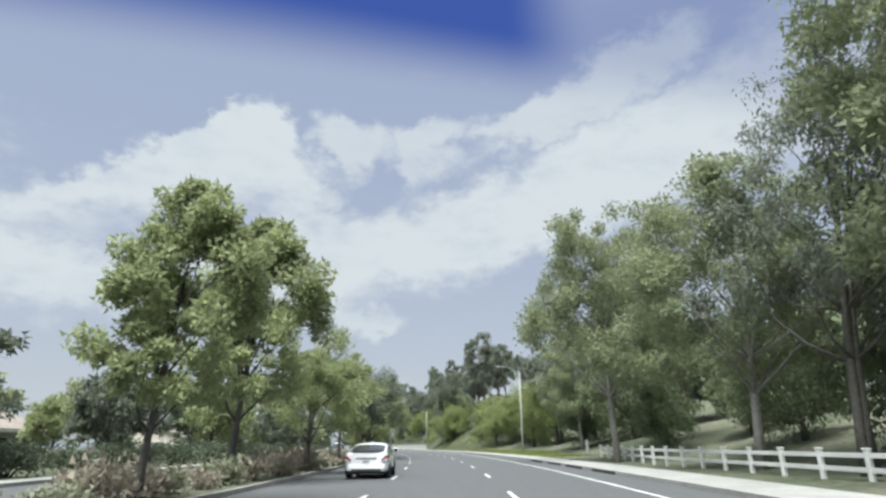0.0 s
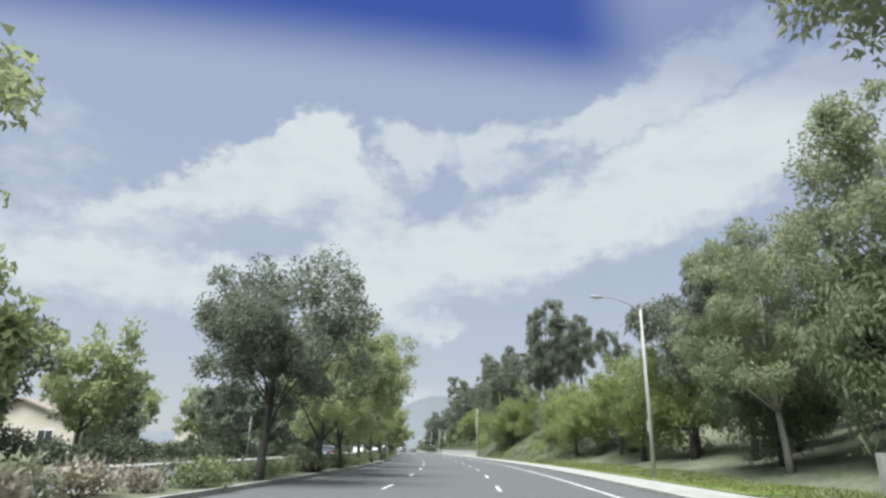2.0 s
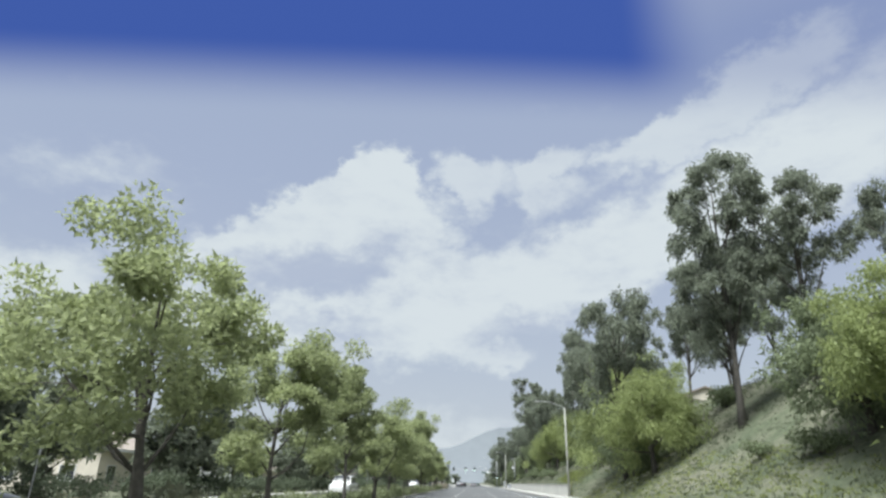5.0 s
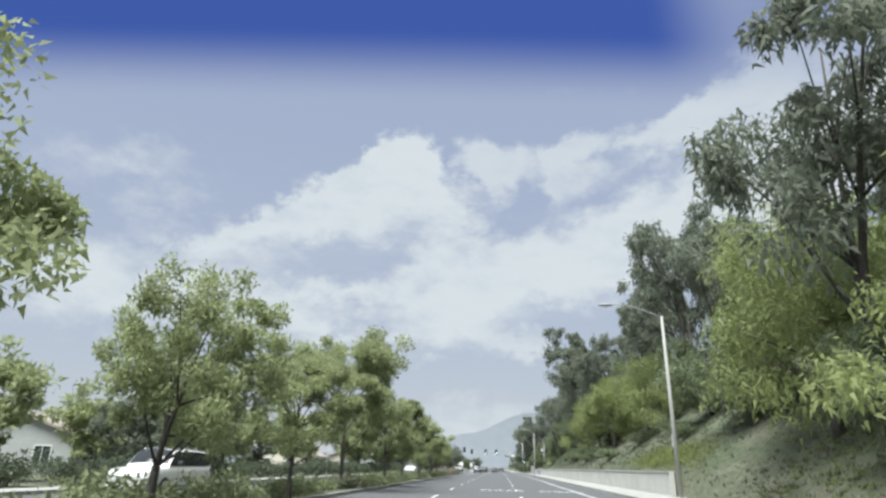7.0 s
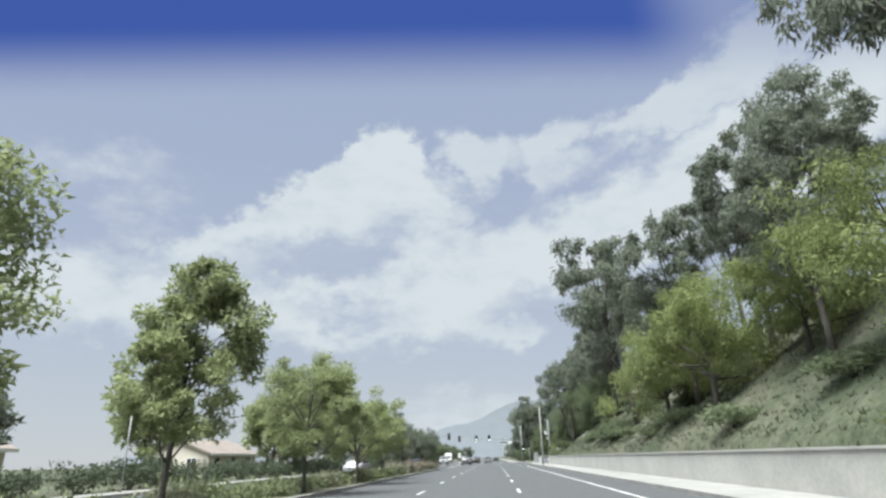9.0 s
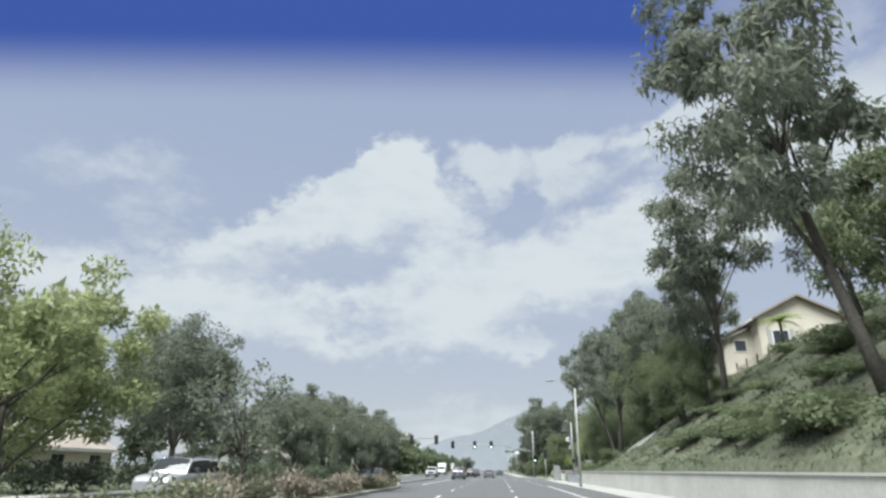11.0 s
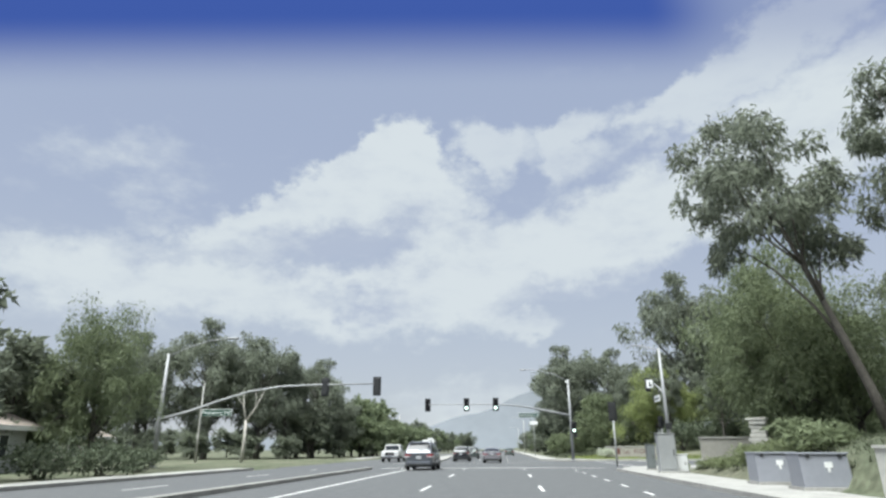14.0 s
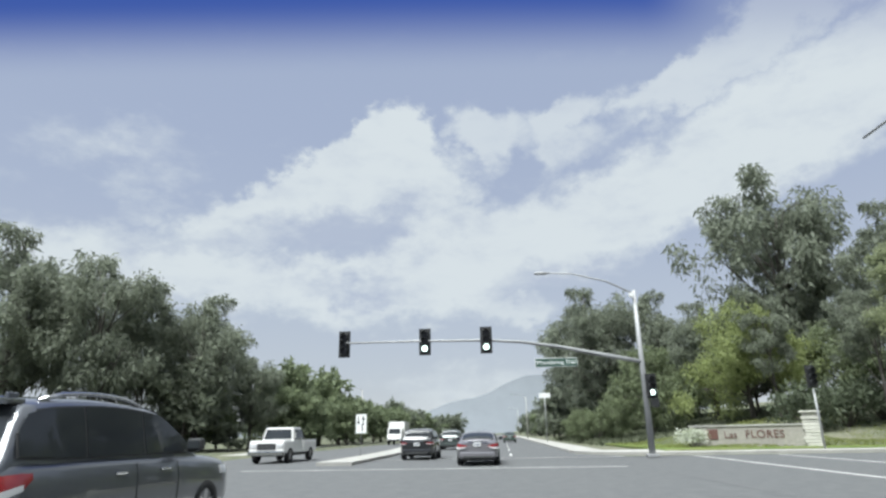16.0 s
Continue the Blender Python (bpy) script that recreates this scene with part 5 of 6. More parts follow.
wing(hill_house, 3.5, 6.0, -5.0, 3.2, 1.6, 2.7)
for sx in (-2.7, -0.8, 0.8, 2.7):
    part("shutter", boxed(sx - 0.17, sx + 0.17, 5.0, 5.06, 0.85, 2.25, 0.01), STUCCO_GREY, hill_house)

# low garden wall with dark posts along the top of the bank
garden = thing("garden_wall", pose(0, 0, 0), "low pale garden wall with short dark posts along the bank top", "garden wall")
for i in range(9):
    y0 = -47.0 + 2.2 * i
    zg = bank(21.6 - cx(y0), y0)
    part("wall_panel", boxed(21.5, 21.66, y0, y0 + 2.18, zg - 0.6, zg + 0.22, 0.015), STUCCO, garden)
    part("post", boxed(21.42, 21.54, y0 + 0.02, y0 + 0.14, zg - 0.6, zg + 0.55, 0.01), BARK, garden)

# young palm beside the house
palm = thing("palm", pose(22.6, -40.5, bank(22.6 - cx(-40.5), -40.5) - 0.1), "small young palm with feathery green fronds beside the house", "palm")
tubes("trunk", [([(0, 0, 0), (0.05, 0, 1.2), (0.0, 0, 2.1)], [0.14, 0.11, 0.1])], BARK, palm, sides=8)
for i in range(14):
    a, up = i * 2.4, 0.35 + 0.9 * ((i * 5) % 14) / 14
    verts, faces = [], []
    spine = [Vector((math.cos(a) * 1.5 * t * math.cos(up * (1 - t)), math.sin(a) * 1.5 * t * math.cos(up * (1 - t)), 2.1 + 1.4 * math.sin(up) * t - 0.9 * t * t)) for t in [k / 12 for k in range(13)]]
    side = Vector((-math.sin(a), math.cos(a), 0))
    for k in range(1, 13):
        p, reach = spine[k], 0.42 * math.sin(math.pi * min(0.95, 0.2 + 0.75 * k / 12))
        for sg in (-1, 1):
            n = len(verts)
            verts += [spine[k - 1], p, p + side * sg * reach + (p - spine[k - 1]) * 1.2 - Vector((0, 0, 0.14))]
            faces.append((n, n + 1, n + 2))
    mesh_object("frond", verts, faces, LEAF_PEPPER, palm)
house(36, -88, 9.0, 180, 10, 14, 5.4, 1.8, STUCCO, "two-storey cream house behind eucalyptus trees", 2)
house(-46, 20, 0, 8, 9, 13, 2.7, 1.6, STUCCO, "low cream house near the junction")

# ---- vehicles ----
def car_paint(name, color, metal=0.4):
    return material(name, color, 0.3, metal, grain=0.03, scale=3, coat=1.0)


CAR_GLASS = material("car_glass", (0.03, 0.034, 0.038), 0.05, grain=0.02, spec=0.32)
TYRE = material("tyre_rubber", (0.02, 0.02, 0.021), 0.9, grain=0.1)
ALLOY = material("alloy_rim", (0.45, 0.45, 0.46), 0.35, 0.8, grain=0.05)
CHROME = material("chrome_trim", (0.6, 0.6, 0.61), 0.15, 1.0, grain=0.02)
TAIL_RED = material("tail_lamp_red", (0.23, 0.022, 0.026), 0.2, grain=0.05, coat=0.6)
LAMP_CLEAR = material("clear_lamp", (0.55, 0.56, 0.57), 0.12, grain=0.03, coat=0.5)
PLATE = material("plate_white", (0.6, 0.61, 0.6), 0.5, grain=0.03)
TRIM_BLACK = material("bumper_plastic", (0.028, 0.029, 0.03), 0.65, grain=0.1)
PLATE_INK = material("plate_ink", (0.06, 0.07, 0.14), 0.6, grain=0.02)


HALF = ((0.0, 0.0), (0.80, 0.0), (0.95, 0.09), (0.99, 0.26), (1.0, 0.5), (0.985, 0.74), (0.955, 0.9), (0.915, 0.985))


def glide(xs, ys, x):
    """A smooth curve through the points (xs, ys)."""
    k = max(0, min(len(xs) - 2, sum(1 for v in xs[1:-1] if v <= x)))
    h = xs[k + 1] - xs[k]
    t = max(0.0, min(1.0, (x - xs[k]) / h))
    secant = [(ys[i + 1] - ys[i]) / (xs[i + 1] - xs[i]) for i in range(len(xs) - 1)]

    def slope(i):
        if i == 0 or i == len(xs) - 1:
            return secant[0 if i == 0 else -1]
        a, b = secant[i - 1], secant[i]
        return 0.0 if a * b <= 0 else 2 * a * b / (a + b)

    m0, m1 = slope(k) * h, slope(k + 1) * h
    return (ys[k] * (1 + 2 * t) * (1 - t) ** 2 + m0 * t * (1 - t) ** 2 + ys[k + 1] * t * t * (3 - 2 * t) + m1 * t * t * (t - 1))


class Hull:
    """A car's lower body, skinned over stations (y, z of sill, z of shoulder, half width, crown) from tail to nose."""

    def __init__(self, stations):
        self.cols = list(zip(*stations))

    def at(self, y):
        return [glide(self.cols[0], self.cols[k], y) for k in range(1, 5)]

    def side(self, y, z):
        """Half width of the body at y and height z."""
        zb, zt, w, _ = self.at(y)
        f = max(0.0, min(0.985, (z - zb) / (zt - zb)))
        return w * glide([a[1] for a in HALF[1:]], [a[0] for a in HALF[1:]], f)

    def build(self, parent, name, mat):
        ys = self.cols[0]
        n = 36
        verts, faces, m = [], [], 0
        for i in range(n + 1):
            t = i / n
            t = t * t * (3 - 2 * t) * 0.6 + t * 0.4
            y = ys[0] + (ys[-1] - ys[0]) * t
            zb, zt, w, crown = self.at(y)
            half = [(a * w, zb + b * (zt - zb)) for a, b in HALF] + [(0.84 * w, zt + 0.35 * crown), (0.6 * w, zt + 0.8 * crown), (0.0, zt + crown)]
            ring = half + [(-a, b) for a, b in half[-2:0:-1]]
            m = len(ring)
            verts += [(a, y, b) for a, b in ring]
        for i in range(n):
            for k in range(m):
                k2 = (k + 1) % m
                faces.append((i * m + k, i * m + k2, (i + 1) * m + k2, (i + 1) * m + k))
        faces += [tuple(range(m)), tuple(reversed(range(n * m, (n + 1) * m)))]
        ob = mesh_object(name, verts, faces, mat, parent, smooth=True)
        for p in ob.data.polygons[-2:]:
            p.use_smooth = False
        return ob


def patch(parent, name, rows, mat, label="", thick=0.012):
    """A thin curved sheet over a grid of points (rows of equal length)."""
    n, m = len(rows), len(rows[0])
    pts = [Vector(p) for r in rows for p in r]
    faces = [(i * m + k, i * m + k + 1, (i + 1) * m + k + 1, (i + 1) * m + k) for i in range(n - 1) for k in range(m - 1)]
    bm = bmesh.new()
    vs = [bm.verts.new(p) for p in pts]
    for f in faces:
        bm.faces.new([vs[i] for i in f])
    bm.normal_update()
    bmesh.ops.solidify(bm, geom=bm.faces[:], thickness=thick)
    bmesh.ops.recalc_face_normals(bm, faces=bm.faces)
    ob = part(name, bm, mat, parent, label, smooth=True)
    ob.data.set_sharp_from_angle(angle=radians(40))
    return ob


def pane(parent, name, corners, mat, lift=0.012, inset=(0.04, 0.06)):
    """A pane a little proud of the four corners' plane, inset from their edges."""
    c = [Vector(v) for v in corners]
    nrm = (c[1] - c[0]).cross(c[3] - c[0]).normalized()

    def p(u, v):
        return c[0] * (1 - u) * (1 - v) + c[1] * u * (1 - v) + c[2] * u * v + c[3] * (1 - u) * v

    a, b = inset
    front = [p(a, b) + nrm * lift, p(1 - a, b) + nrm * lift, p(1 - a, 1 - b) + nrm * lift, p(a, 1 - b) + nrm * lift]
    back = [v - nrm * (lift + 0.01) for v in front]
    faces = [(0, 1, 2, 3), (7, 6, 5, 4)] + [(i, i + 4, (i + 1) % 4 + 4, (i + 1) % 4) for i in range(4)]
    return mesh_object(name, front + back, faces, mat, parent)


def wheel(parent, x, y, r, side):
    ob = None
    verts, faces = [], []
    prof = [(0.0, 0.62), (0.02, 0.66), (0.03, 0.92), (-0.02, 1.0), (-0.18, 1.0), (-0.22, 0.9), (-0.22, 0.6)]
    n = 24
    for i in range(n):
        a = 2 * math.pi * i / n
        for dx, k in prof:
            verts.append((x + side * dx, y + r * k * math.cos(a), r + r * k * math.sin(a)))
    m = len(prof)
    for i in range(n):
        for k in range(m - 1):
            faces.append((i * m + k, i * m + k + 1, (i + 1) % n * m + k + 1, (i + 1) % n * m + k))
    tyre = mesh_object("wheel", verts, faces, TYRE, parent, smooth=True)
    bm = bmesh.new()
    disc(bm, 0, 0, 0, r * 0.64, 0.05, 24)
    bm.transform(Matrix.Translation((x - side * 0.03, y, r)) @ Matrix.Rotation(side * math.pi / 2, 4, "Z"))
    part("rim_back", bm, TRIM_BLACK, tyre)
    bm = bmesh.new()
    for k in range(5):
        sp = bmesh.ops.create_cube(bm, size=1.0)["verts"]
        for v in sp:
            v.co = (v.co.x * 0.09, v.co.y * 0.03, 0.32 * r + v.co.z * r * 0.6)
        bmesh.ops.rotate(bm, verts=sp, matrix=Matrix.Rotation(2 * math.pi * k / 5, 3, "Y"))
    bm.transform(Matrix.Translation((x - side * 0.01, y, r)) @ Matrix.Rotation(side * math.pi / 2, 4, "Z"))
    part("rim", bm, ALLOY, tyre, "silver five-spoke alloy rim")
    return tyre


def vehicle(name, label, paint, m, L, W, H, belt, deck, hood, roof, glass_tail, wheel_r, group="", rails=False, badge=True, lamps="wide", plate_z=0.72, spoiler=False, black_lip=False):
    """A car with its tail at -L/2. belt: shoulder height; deck: height of the tail end; roof: (rear top, front top) as parts of L;
    glass_tail: (rear base, front base) as parts of L."""
    car = thing(name, m, label, name.replace("_", " "), group)
    h, w = L / 2, W / 2
    y0, y1 = glass_tail[0] * L - h, roof[0] * L - h
    y2, y3 = roof[1] * L - h, glass_tail[1] * L - h
    hull = Hull([(-h, 0.40, deck - 0.10, w * 0.84, 0.01), (-h + 0.10, 0.31, deck - 0.02, w * 0.925, 0.02), (-h + 0.32, 0.27, deck, w * 0.975, 0.02),
                 (-h + 0.24 * L, 0.25, belt + 0.005, w, 0.02), (-h + 0.42 * L, 0.24, belt, w, 0.02), (-h + 0.60 * L, 0.24, belt - 0.02, w, 0.02), (-h + 0.75 * L, 0.25, hood + 0.02, w * 0.99, 0.05),
                 (h - 0.45, 0.26, hood - 0.06, w * 0.955, 0.06), (h - 0.14, 0.29, hood - 0.17, w * 0.87, 0.04), (h, 0.36, hood - 0.30, w * 0.72, 0.02)])
    hull.build(car, "body", paint)
    zb = belt - 0.07
    line_y = [y0 - 0.02, y0 + 0.06, y1, y1 + 0.12 * (y2 - y1) + 0.12, (y1 + y2) / 2 + 0.12, y2, y2 + 0.35 * (y3 - y2), y3]
    line_z = [min(deck, belt) - 0.05, min(deck, belt) + 0.07, H - 0.10, H - 0.035, H, H - 0.06, H - 0.06 - 0.27 * (H - hood - 0.06), hood - 0.02]

    def top(y):
        return glide(line_y, line_z, y)

    def flank(y, z):
        f = max(0.0, min(1.0, (z - zb) / (H - zb)))
        taper = 1 - 0.06 * max(0.0, (y - y2) / (h - y2)) - 0.05 * max(0.0, (y1 + 0.3 - y) / (y1 + 0.3 + h))
        return w * taper * (0.925 - 0.175 * f ** 1.15)

    def over(x, y):
        """Height of the roof skin at x, y."""
        zt = top(y)
        e = min(1.0, abs(x) / flank(y, zt))
        return zt - 0.045 * e ** 2 - 0.05 * e ** 8

    n, verts, faces, mm = 30, [], [], 0
    for i in range(n + 1):
        y = line_y[0] + (line_y[-1] - line_y[0]) * i / n
        zt = over(flank(y, top(y)), y)
        half = [(flank(y, zb + (zt - zb) * k / 5), zb + (zt - zb) * k / 5) for k in range(5)] if zt > zb else [(flank(y, zb), zt)] * 5
        we = flank(y, top(y))
        half += [(we * e, over(we * e, y)) for e in (0.985, 0.94, 0.85, 0.65, 0.35, 0.0)]
        ring = half + [(-a, b) for a, b in half[-2::-1]]
        mm = len(ring)
        verts += [(a, y, b) for a, b in ring]
    for i in range(n):
        for k in range(mm - 1):
            faces.append((i * mm + k, i * mm + k + 1, (i + 1) * mm + k + 1, (i + 1) * mm + k))
    cabin = mesh_object("cabin", verts, faces, paint, car, smooth=True)

    def screen(title, ya, yb, wide):
        rows = []
        for i in range(9):
            y = ya + (yb - ya) * i / 8
            we = flank(y, top(y)) * wide
            rows.append([(we * (k / 5 - 1), y, over(we * (k / 5 - 1), y) + 0.014) for k in range(11)])
        return patch(cabin, title, rows, CAR_GLASS)

    screen("rear_window", y0 + 0.10, y1 - 0.03, 0.90)
    screen("windscreen", y3 - 0.16, y2 + 0.06, 0.91)
    cuts = [0.055, 0.30, 0.585, 0.93] if rails else [0.20, 0.47, 0.93]
    ya, yb = y0, y3
    for sd in (1, -1):
        for i in range(len(cuts) - 1):
            u0, u1 = ya + (yb - ya) * cuts[i] + 0.02, ya + (yb - ya) * cuts[i + 1] - 0.02
            rows = []
            for a in range(9):
                y = u0 + (u1 - u0) * a / 8
                lo = belt + 0.03 + (0.05 if rails else 0.07) * max(0.0, (y1 + 0.5 - y))
                hi = max(lo + 0.02, over(flank(y, top(y)), y) - 0.035)
                rows.append([(sd * (flank(y, lo + (hi - lo) * k / 4) + 0.021), y, lo + (hi - lo) * k / 4) for k in range(5)])
            patch(cabin, "side_window", rows, CAR_GLASS)
        # the dark surround and pillars of the side windows
        rows = []
        for a in range(15):
            y = ya + (yb - ya) * (cuts[0] + (0.96 - cuts[0]) * a / 14)
            z = belt + 0.012 + (0.05 if rails else 0.07) * max(0.0, (y1 + 0.5 - y))
            hi = max(z + 0.02, over(flank(y, top(y)), y) - 0.02)
            rows.append([(sd * (flank(y, z + (hi - z) * k / 5) + 0.012), y, z + (hi - z) * k / 5) for k in range(6)])
        patch(cabin, "window_surround", rows, TRIM_BLACK)
        for yy in (-h + 0.2 * L, -h + 0.79 * L):
            arch = bmesh.new()
            disc(arch, 0, 0, 0, wheel_r * 1.13, 0.05, 28)
            arch.transform(Matrix.Translation((sd * (hull.side(yy, wheel_r) - 0.008), yy, wheel_r)) @ Matrix.Rotation(sd * math.pi / 2, 4, "Z"))
            part("wheel_arch", arch, TRIM_BLACK, car)
            wheel(car, sd * (hull.side(yy, wheel_r) + 0.022), yy, wheel_r, sd)
        mirror = part("wing_mirror", boxed(-0.11, 0.11, -0.06, 0.09, -0.08, 0.08, 0.045), TRIM_BLACK if rails else paint, car)
        mirror.location = (sd * (w + 0.09), y3 - 0.62, belt + 0.12)
        part("mirror_glass", boxed(-0.085, 0.085, -0.066, -0.055, -0.055, 0.055, 0.005), CAR_GLASS, mirror)
        part("mirror_arm", boxed(-0.1 if sd > 0 else -0.02, 0.02 if sd > 0 else 0.1, -0.02, 0.04, -0.1, -0.05, 0.015), TRIM_BLACK, mirror)
        doors = ((0.36, 0.47), (0.55, 0.66)) if rails else ((0.50, 0.68),)
        for hy, sy in doors:
            yy, zz = -h + hy * L, belt - 0.17
            xx = sd * (hull.side(yy, zz) + 0.012)
            part("door_handle", boxed(xx - 0.018, xx + 0.018, yy - 0.11, yy + 0.11, zz - 0.018, zz + 0.02, 0.014), CHROME if rails else paint, car)
            yy = -h + (hy - 0.125 + 0.19) * L
            patch(car, "door_seam", [[(sd * (hull.side(yy + q, 0.34 + (belt - 0.42) * k / 8) + 0.003), yy + q, 0.34 + (belt - 0.42) * k / 8) for k in range(9)] for q in (0, 0.012)], TRIM_BLACK, thick=0.004)
        rows = []
        for a in range(13):
            y = -h + 0.30 * L + 0.40 * L * a / 12
            rows.append([(sd * (hull.side(y, z) + 0.006), y, z) for z in (0.36, 0.40)])
        patch(car, "sill_trim", rows, TRIM_BLACK)

        # tail lamps wrap round the corner of the body
        if lamps == "wide":
            shape = ((-0.30, -0.02, 0.02), (-0.18, -0.09, 0.05), (0.0, -0.12, 0.08), (0.12, -0.11, 0.10), (0.30, -0.04, 0.11), (0.42, 0.05, 0.105))
        elif lamps == "fin":
            shape = ((-0.16, -0.16, -0.10), (-0.08, -0.17, -0.04), (0.0, -0.15, 0.02), (0.10, -0.10, 0.06), (0.26, -0.04, 0.07), (0.36, 0.02, 0.06))
        else:
            shape = ((-0.26, -0.03, 0.02), (-0.12, -0.05, 0.04), (0.0, -0.06, 0.05), (0.12, -0.05, 0.06), (0.24, -0.02, 0.06), (0.30, 0.01, 0.05))
        tz = deck - 0.20

        def skin(q, z, lift):
            y = max(-h, -h + q)
            x = hull.side(y, z) + min(0.0, q)
            return (sd * (x + (lift if q > 0 else 0)), y - (lift if q < 0.15 else 0), z)

        lamp = patch(car, "tail_lamp", [[skin(q, tz + a + (b - a) * k / 4, 0.03) for k in range(5)] for q, a, b in shape], TAIL_RED, "red tail lamp with a clear lower edge", 0.012)
        patch(lamp, "reverse_lamp", [[skin(q, tz + a + (b - a) * k / 2 * 0.36, 0.046) for k in range(3)] for q, a, b in shape[:5]], LAMP_CLEAR, thick=0.008)
        head = [[(sd * (hull.side(y, z) + 0.008 - inn), y, z) for z in (hood - 0.26, hood - 0.2, hood - 0.14)] for y, inn in ((h - 0.62, 0), (h - 0.4, 0), (h - 0.2, 0), (h - 0.06, 0))]
        patch(car, "headlamp", head, LAMP_CLEAR)
    part("rear_bumper", boxed(-w * 0.84, w * 0.84, -h - 0.06, -h + 0.3, 0.34, 0.56, 0.06), paint, car)
    part("bumper_insert", boxed(-w * 0.66, w * 0.66, -h - 0.075, -h - 0.02, 0.31, 0.40, 0.015), TRIM_BLACK, car)
    if rails:
        part("bumper_trim", boxed(-w * 0.7, w * 0.7, -h - 0.085, -h - 0.03, 0.44, 0.475, 0.012), CHROME, car)
    part("underside", boxed(-w * 0.85, w * 0.85, -h + 0.25, h - 0.3, 0.2, 0.32, 0.02), TRIM_BLACK, car)
    pl = part("number_plate", boxed(-0.16, 0.16, -h - 0.03, -h + 0.01, plate_z - 0.08, plate_z + 0.08, 0.008), PLATE, car, "white number plate with dark bars")
    for k in range(6):
        part("plate_bar", boxed(-0.115 + 0.04 * k, -0.092 + 0.04 * k, -h - 0.034, -h - 0.029, plate_z - 0.04, plate_z + 0.035), PLATE_INK, pl)
    part("tailgate_trim", boxed(-0.42, 0.42, -h - 0.03, -h + 0.02, plate_z + 0.11, plate_z + 0.15, 0.012), CHROME if not black_lip else TRIM_BLACK, car)
    if badge:
        bm = bmesh.new()
        disc(bm, 0, -h - 0.02, deck - 0.14, 0.06, 0.03, 20)
        part("badge", bm, CHROME, car)
    if rails:
        for sd in (1, -1):
            run = [y1 + 0.30 + (y2 - y1 - 0.36) * k / 6 for k in range(7)]
            xs = [sd * flank(y, top(y)) * 0.86 for y in run]
            pts = [(xs[k], y, over(xs[k], y) + (0.0, 0.06, 0.07, 0.07, 0.07, 0.055, -0.01)[k]) for k, y in enumerate(run)]
            tubes("roof_rail", [(pts, [0.024] * 7)], CHROME, car)
        ys = [y1 - 0.20, y1 - 0.05, y1 + 0.12]
        patch(car, "rear_spoiler", [[(flank(y, top(y)) * 0.86 * (k / 5 - 1), y, H - 0.055 - 0.03 * (k / 5 - 1) ** 2 - 0.08 * (y1 + 0.12 - y)) for k in range(11)] for y in ys], paint, thick=0.035)
        tubes("rear_wiper", [([(0.0, y0 + 0.02, zb + 0.2), (0.42, y0 + 0.03, zb + 0.17)], [0.022, 0.014])], TRIM_BLACK, car)
    if spoiler:
        rows = []
        for k in range(15):
            x = w * 0.9 * (k / 7 - 1)
            e = abs(x / w)
            rows.append([(x, -h + 0.01 + 0.30 * e ** 4, deck + 0.0 - 0.13 * e ** 3), (x, -h + 0.10 + 0.34 * e ** 4, deck + 0.04 - 0.12 * e ** 3), (x, -h + 0.20 + 0.34 * e ** 4, deck + 0.05 - 0.12 * e ** 3)])
        patch(car, "spoiler", rows, TRIM_BLACK, "black lip spoiler", 0.018)
    part("aerial", boxed(-0.025, 0.025, y1 + 0.6, y1 + 0.75, H - 0.03, H + 0.035, 0.015), paint, car)
    return car


def lane_pose(off, y):
    slope = -0.0018 * min(0.0, y + 166)
    return pose(cx(y) + off, y, 0.004, 0, 0, -math.degrees(math.atan(slope)))


GREY = car_paint("dark_grey_paint", (0.095, 0.103, 0.118))
vehicle("suv", "dark grey seven-seat SUV with roof rails in the next lane", GREY, pose(-5.75, 7.65, 0.004), 5.0, 1.96, 1.81, 1.12, 1.12, 1.05, (0.085, 0.53), (0.015, 0.78), 0.37, "cars on the road", rails=True, plate_z=0.8)
vehicle("sedan", "silver-grey four-door sedan ahead in the lane", car_paint("silver_paint", (0.19, 0.185, 0.20)), pose(-1.45, 28.9, 0.004), 4.7, 1.82, 1.45, 0.98, 1.0, 0.9, (0.28, 0.56), (0.12, 0.74), 0.33, "cars on the road", plate_z=0.86)
vehicle("crossover", "black compact SUV driving ahead", car_paint("black_paint", (0.02, 0.021, 0.024)), pose(-5.0, 35.5, 0.004), 4.5, 1.86, 1.64, 1.05, 1.06, 1.0, (0.08, 0.6), (0.02, 0.76), 0.35, "cars on the road", lamps="narrow", plate_z=0.8)
vehicle("crossover", "dark green compact SUV far ahead", car_paint("green_paint", (0.05, 0.065, 0.06)), pose(-4.9, 55.5, 0.004), 4.5, 1.84, 1.66, 1.05, 1.06, 1.0, (0.08, 0.6), (0.02, 0.76), 0.35, "cars on the road", lamps="narrow", plate_z=0.8)
vehicle("sedan", "small dark green car far ahead", car_paint("dark_green_paint", (0.04, 0.07, 0.05)), pose(0.6, 90, 0.004), 4.4, 1.78, 1.46, 0.97, 1.0, 0.9, (0.26, 0.56), (0.12, 0.74), 0.32, "cars on the road")
vehicle("coupe", "white fastback coupe with a black spoiler beside the median", car_paint("white_paint", (0.84, 0.85, 0.85), 0.0), lane_pose(-4.0, -253.1), 4.6, 1.84, 1.44, 0.98, 1.05, 0.88, (0.34, 0.55), (0.07, 0.76), 0.34, "cars on the road", spoiler=True, black_lip=True, plate_z=0.68, lamps="fin", badge=False)
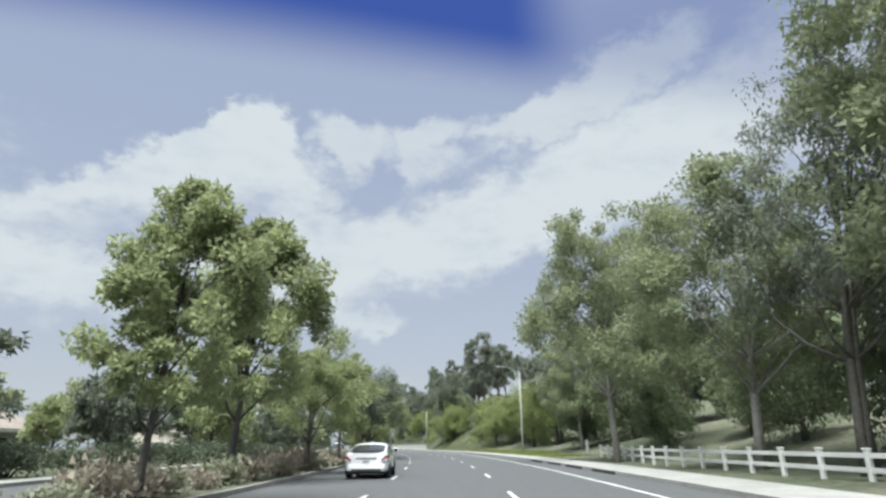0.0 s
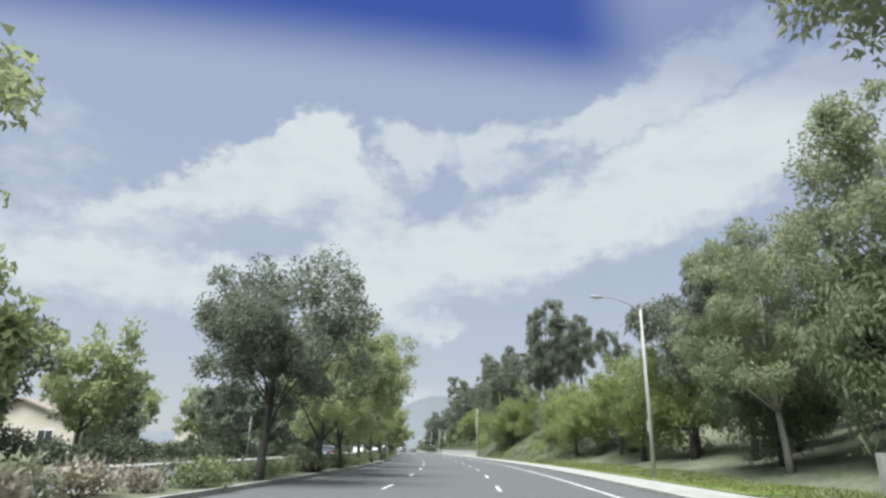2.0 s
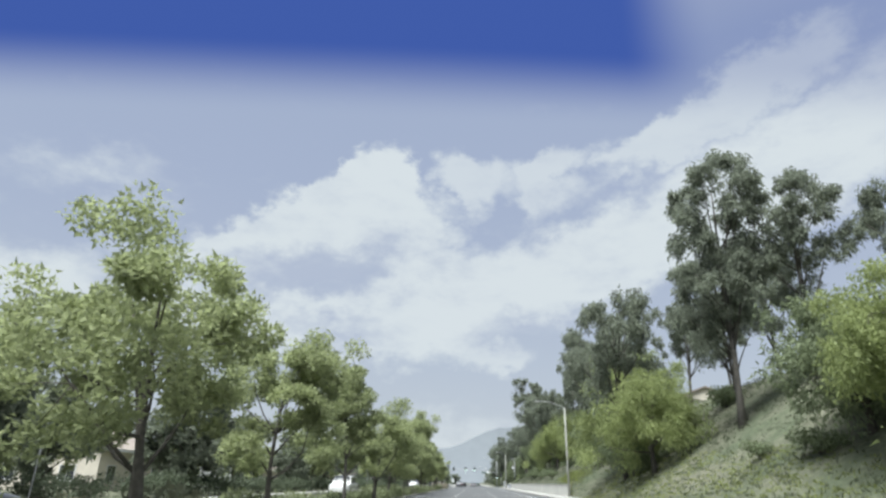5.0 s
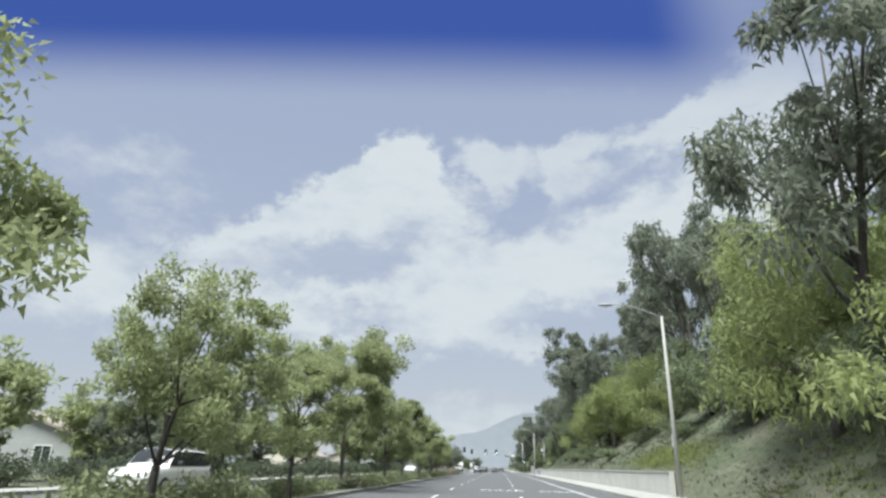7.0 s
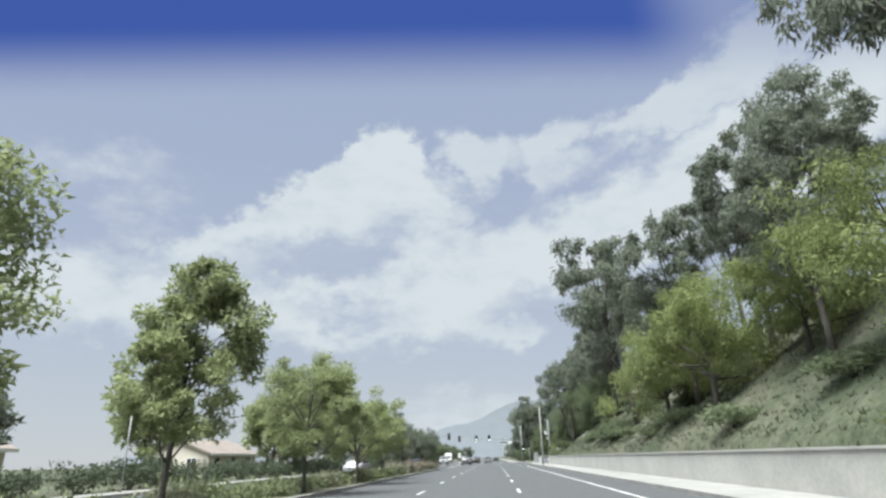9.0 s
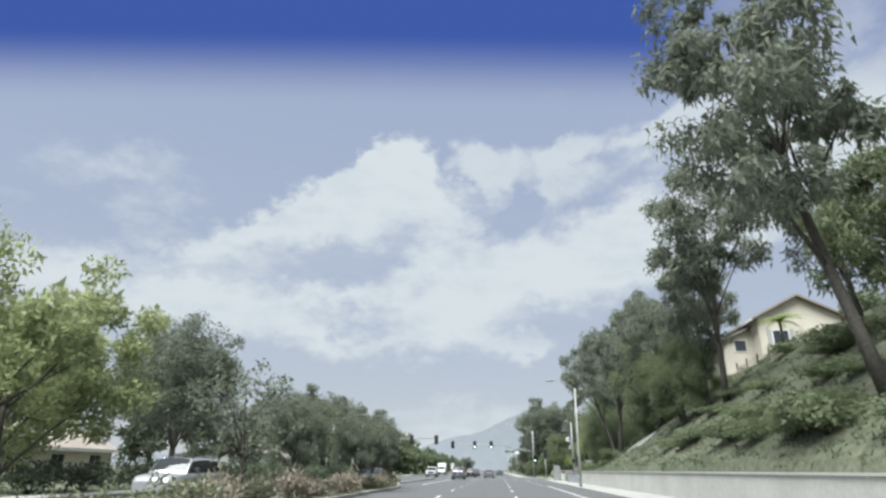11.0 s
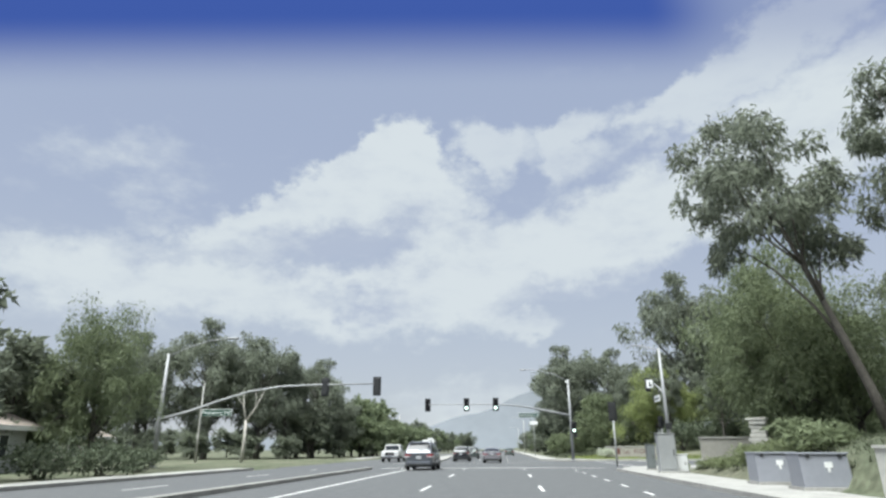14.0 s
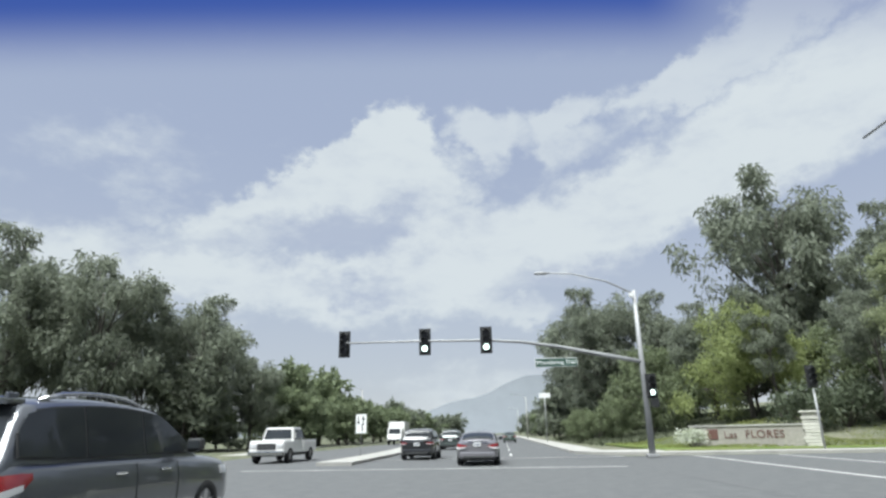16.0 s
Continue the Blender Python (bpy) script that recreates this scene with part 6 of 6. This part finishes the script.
vehicle("sedan", "dark glossy electric sedan driving the other way", car_paint("midnight_paint", (0.02, 0.025, 0.032)), pose(-12.0, -26.5, 0.004, 0, 0, 180), 4.9, 1.9, 1.44, 0.95, 1.0, 0.86, (0.22, 0.58), (0.06, 0.78), 0.35, "oncoming cars")
vehicle("suv", "white SUV driving the other way", car_paint("cream_white_paint", (0.66, 0.66, 0.64), 0.0), pose(-13.2, -134.5, 0.004, 0, 0, 180), 4.9, 1.94, 1.78, 1.1, 1.1, 1.04, (0.07, 0.62), (0.015, 0.76), 0.37, "oncoming cars", rails=True, plate_z=0.8)
vehicle("sedan", "dark sedan driving the other way behind the hedge", car_paint("slate_paint", (0.05, 0.055, 0.065)), lane_pose(-13.0, -180), 4.7, 1.82, 1.45, 0.96, 1.0, 0.88, (0.24, 0.56), (0.1, 0.75), 0.33, "oncoming cars")
vehicle("suv", "silver SUV driving the other way", car_paint("pale_silver_paint", (0.4, 0.4, 0.41)), pose(-13.5, -62, 0.004, 0, 0, 180), 4.7, 1.9, 1.72, 1.08, 1.08, 1.02, (0.08, 0.62), (0.02, 0.76), 0.36, "oncoming cars", rails=True, plate_z=0.8)


def pickup(m):
    car = thing("pickup_truck", m, "white pickup truck coming the other way", "pickup truck", "oncoming cars")
    white = car_paint("pickup_white", (0.7, 0.7, 0.68), 0.0)
    part("chassis", boxed(-0.85, 0.85, -2.6, 2.6, 0.35, 0.55, 0.03), TRIM_BLACK, car)
    part("bed", boxed(-0.97, 0.97, -2.75, -0.5, 0.5, 1.15, 0.05), white, car)
    part("bonnet", boxed(-0.95, 0.95, 0.9, 2.7, 0.5, 1.15, 0.12), white, car)
    bm = boxed(-0.95, 0.95, -0.5, 1.3, 0.5, 1.82, 0.08)
    for v in bm.verts:
        if v.co.z > 1.2:
            v.co.x *= 0.82
            v.co.y = -0.35 + (v.co.y + 0.5) * 0.72
    cab = part("cab", bm, white, car)
    pane(cab, "windscreen", [(0.84, 1.13, 1.19), (-0.84, 1.13, 1.19), (-0.74, 0.99, 1.74), (0.74, 0.99, 1.74)], CAR_GLASS, 0.03)
    for s in (1, -1):
        q = [(s * 0.93, -0.4, 1.2), (s * 0.93, 1.1, 1.2), (s * 0.8, 0.8, 1.72), (s * 0.8, -0.3, 1.72)]
        pane(cab, "side_window", q if s > 0 else [q[1], q[0], q[3], q[2]], CAR_GLASS, 0.04)
        for yy in (-1.7, 1.75):
            wheel(car, s * 0.97, yy, 0.38, s)
        part("headlamp", boxed(s * 0.72 - 0.18, s * 0.72 + 0.18, 2.62, 2.74, 0.78, 1.0, 0.03), LAMP_CLEAR, car)
    part("grille", boxed(-0.5, 0.5, 2.66, 2.74, 0.68, 1.0, 0.02), TRIM_BLACK, car)
    part("front_bumper", boxed(-0.95, 0.95, 2.6, 2.85, 0.4, 0.62, 0.05), CHROME, car)
    return car


pickup(pose(-12.6, 34, 0.004, 0, 0, 180))


def box_truck(m):
    car = thing("box_truck", m, "white box truck coming from beyond the junction", "truck", "oncoming cars")
    white = car_paint("truck_white", (0.72, 0.72, 0.70), 0.0)
    part("chassis", boxed(-0.8, 0.8, -3.4, 3.0, 0.5, 0.72, 0.03), TRIM_BLACK, car)
    part("cargo_box", boxed(-1.15, 1.15, -3.5, 1.0, 0.75, 3.1, 0.04), white, car)
    bm = boxed(-1.0, 1.0, 1.1, 3.0, 0.55, 2.25, 0.1)
    for v in bm.verts:
        if v.co.z > 1.4 and v.co.y > 2:
            v.co.y -= 0.5
    cab = part("cab", bm, white, car)
    pane(cab, "windscreen", [(0.9, 2.78, 1.45), (-0.9, 2.78, 1.45), (-0.85, 2.5, 2.15), (0.85, 2.5, 2.15)], CAR_GLASS, 0.06)
    for s in (1, -1):
        q = [(s * 1.0, 1.4, 1.45), (s * 1.0, 2.5, 1.45), (s * 1.0, 2.3, 2.1), (s * 1.0, 1.4, 2.1)]
        pane(cab, "side_window", q if s > 0 else [q[1], q[0], q[3], q[2]], CAR_GLASS, 0.02)
        for yy in (-2.2, 2.1):
            wheel(car, s * 1.0, yy, 0.4, s)
        part("headlamp", boxed(s * 0.75 - 0.16, s * 0.75 + 0.16, 2.95, 3.04, 0.72, 0.92, 0.02), LAMP_CLEAR, car)
    return car


box_truck(pose(-15.4, 88, 0.01, 0, 0, 180))
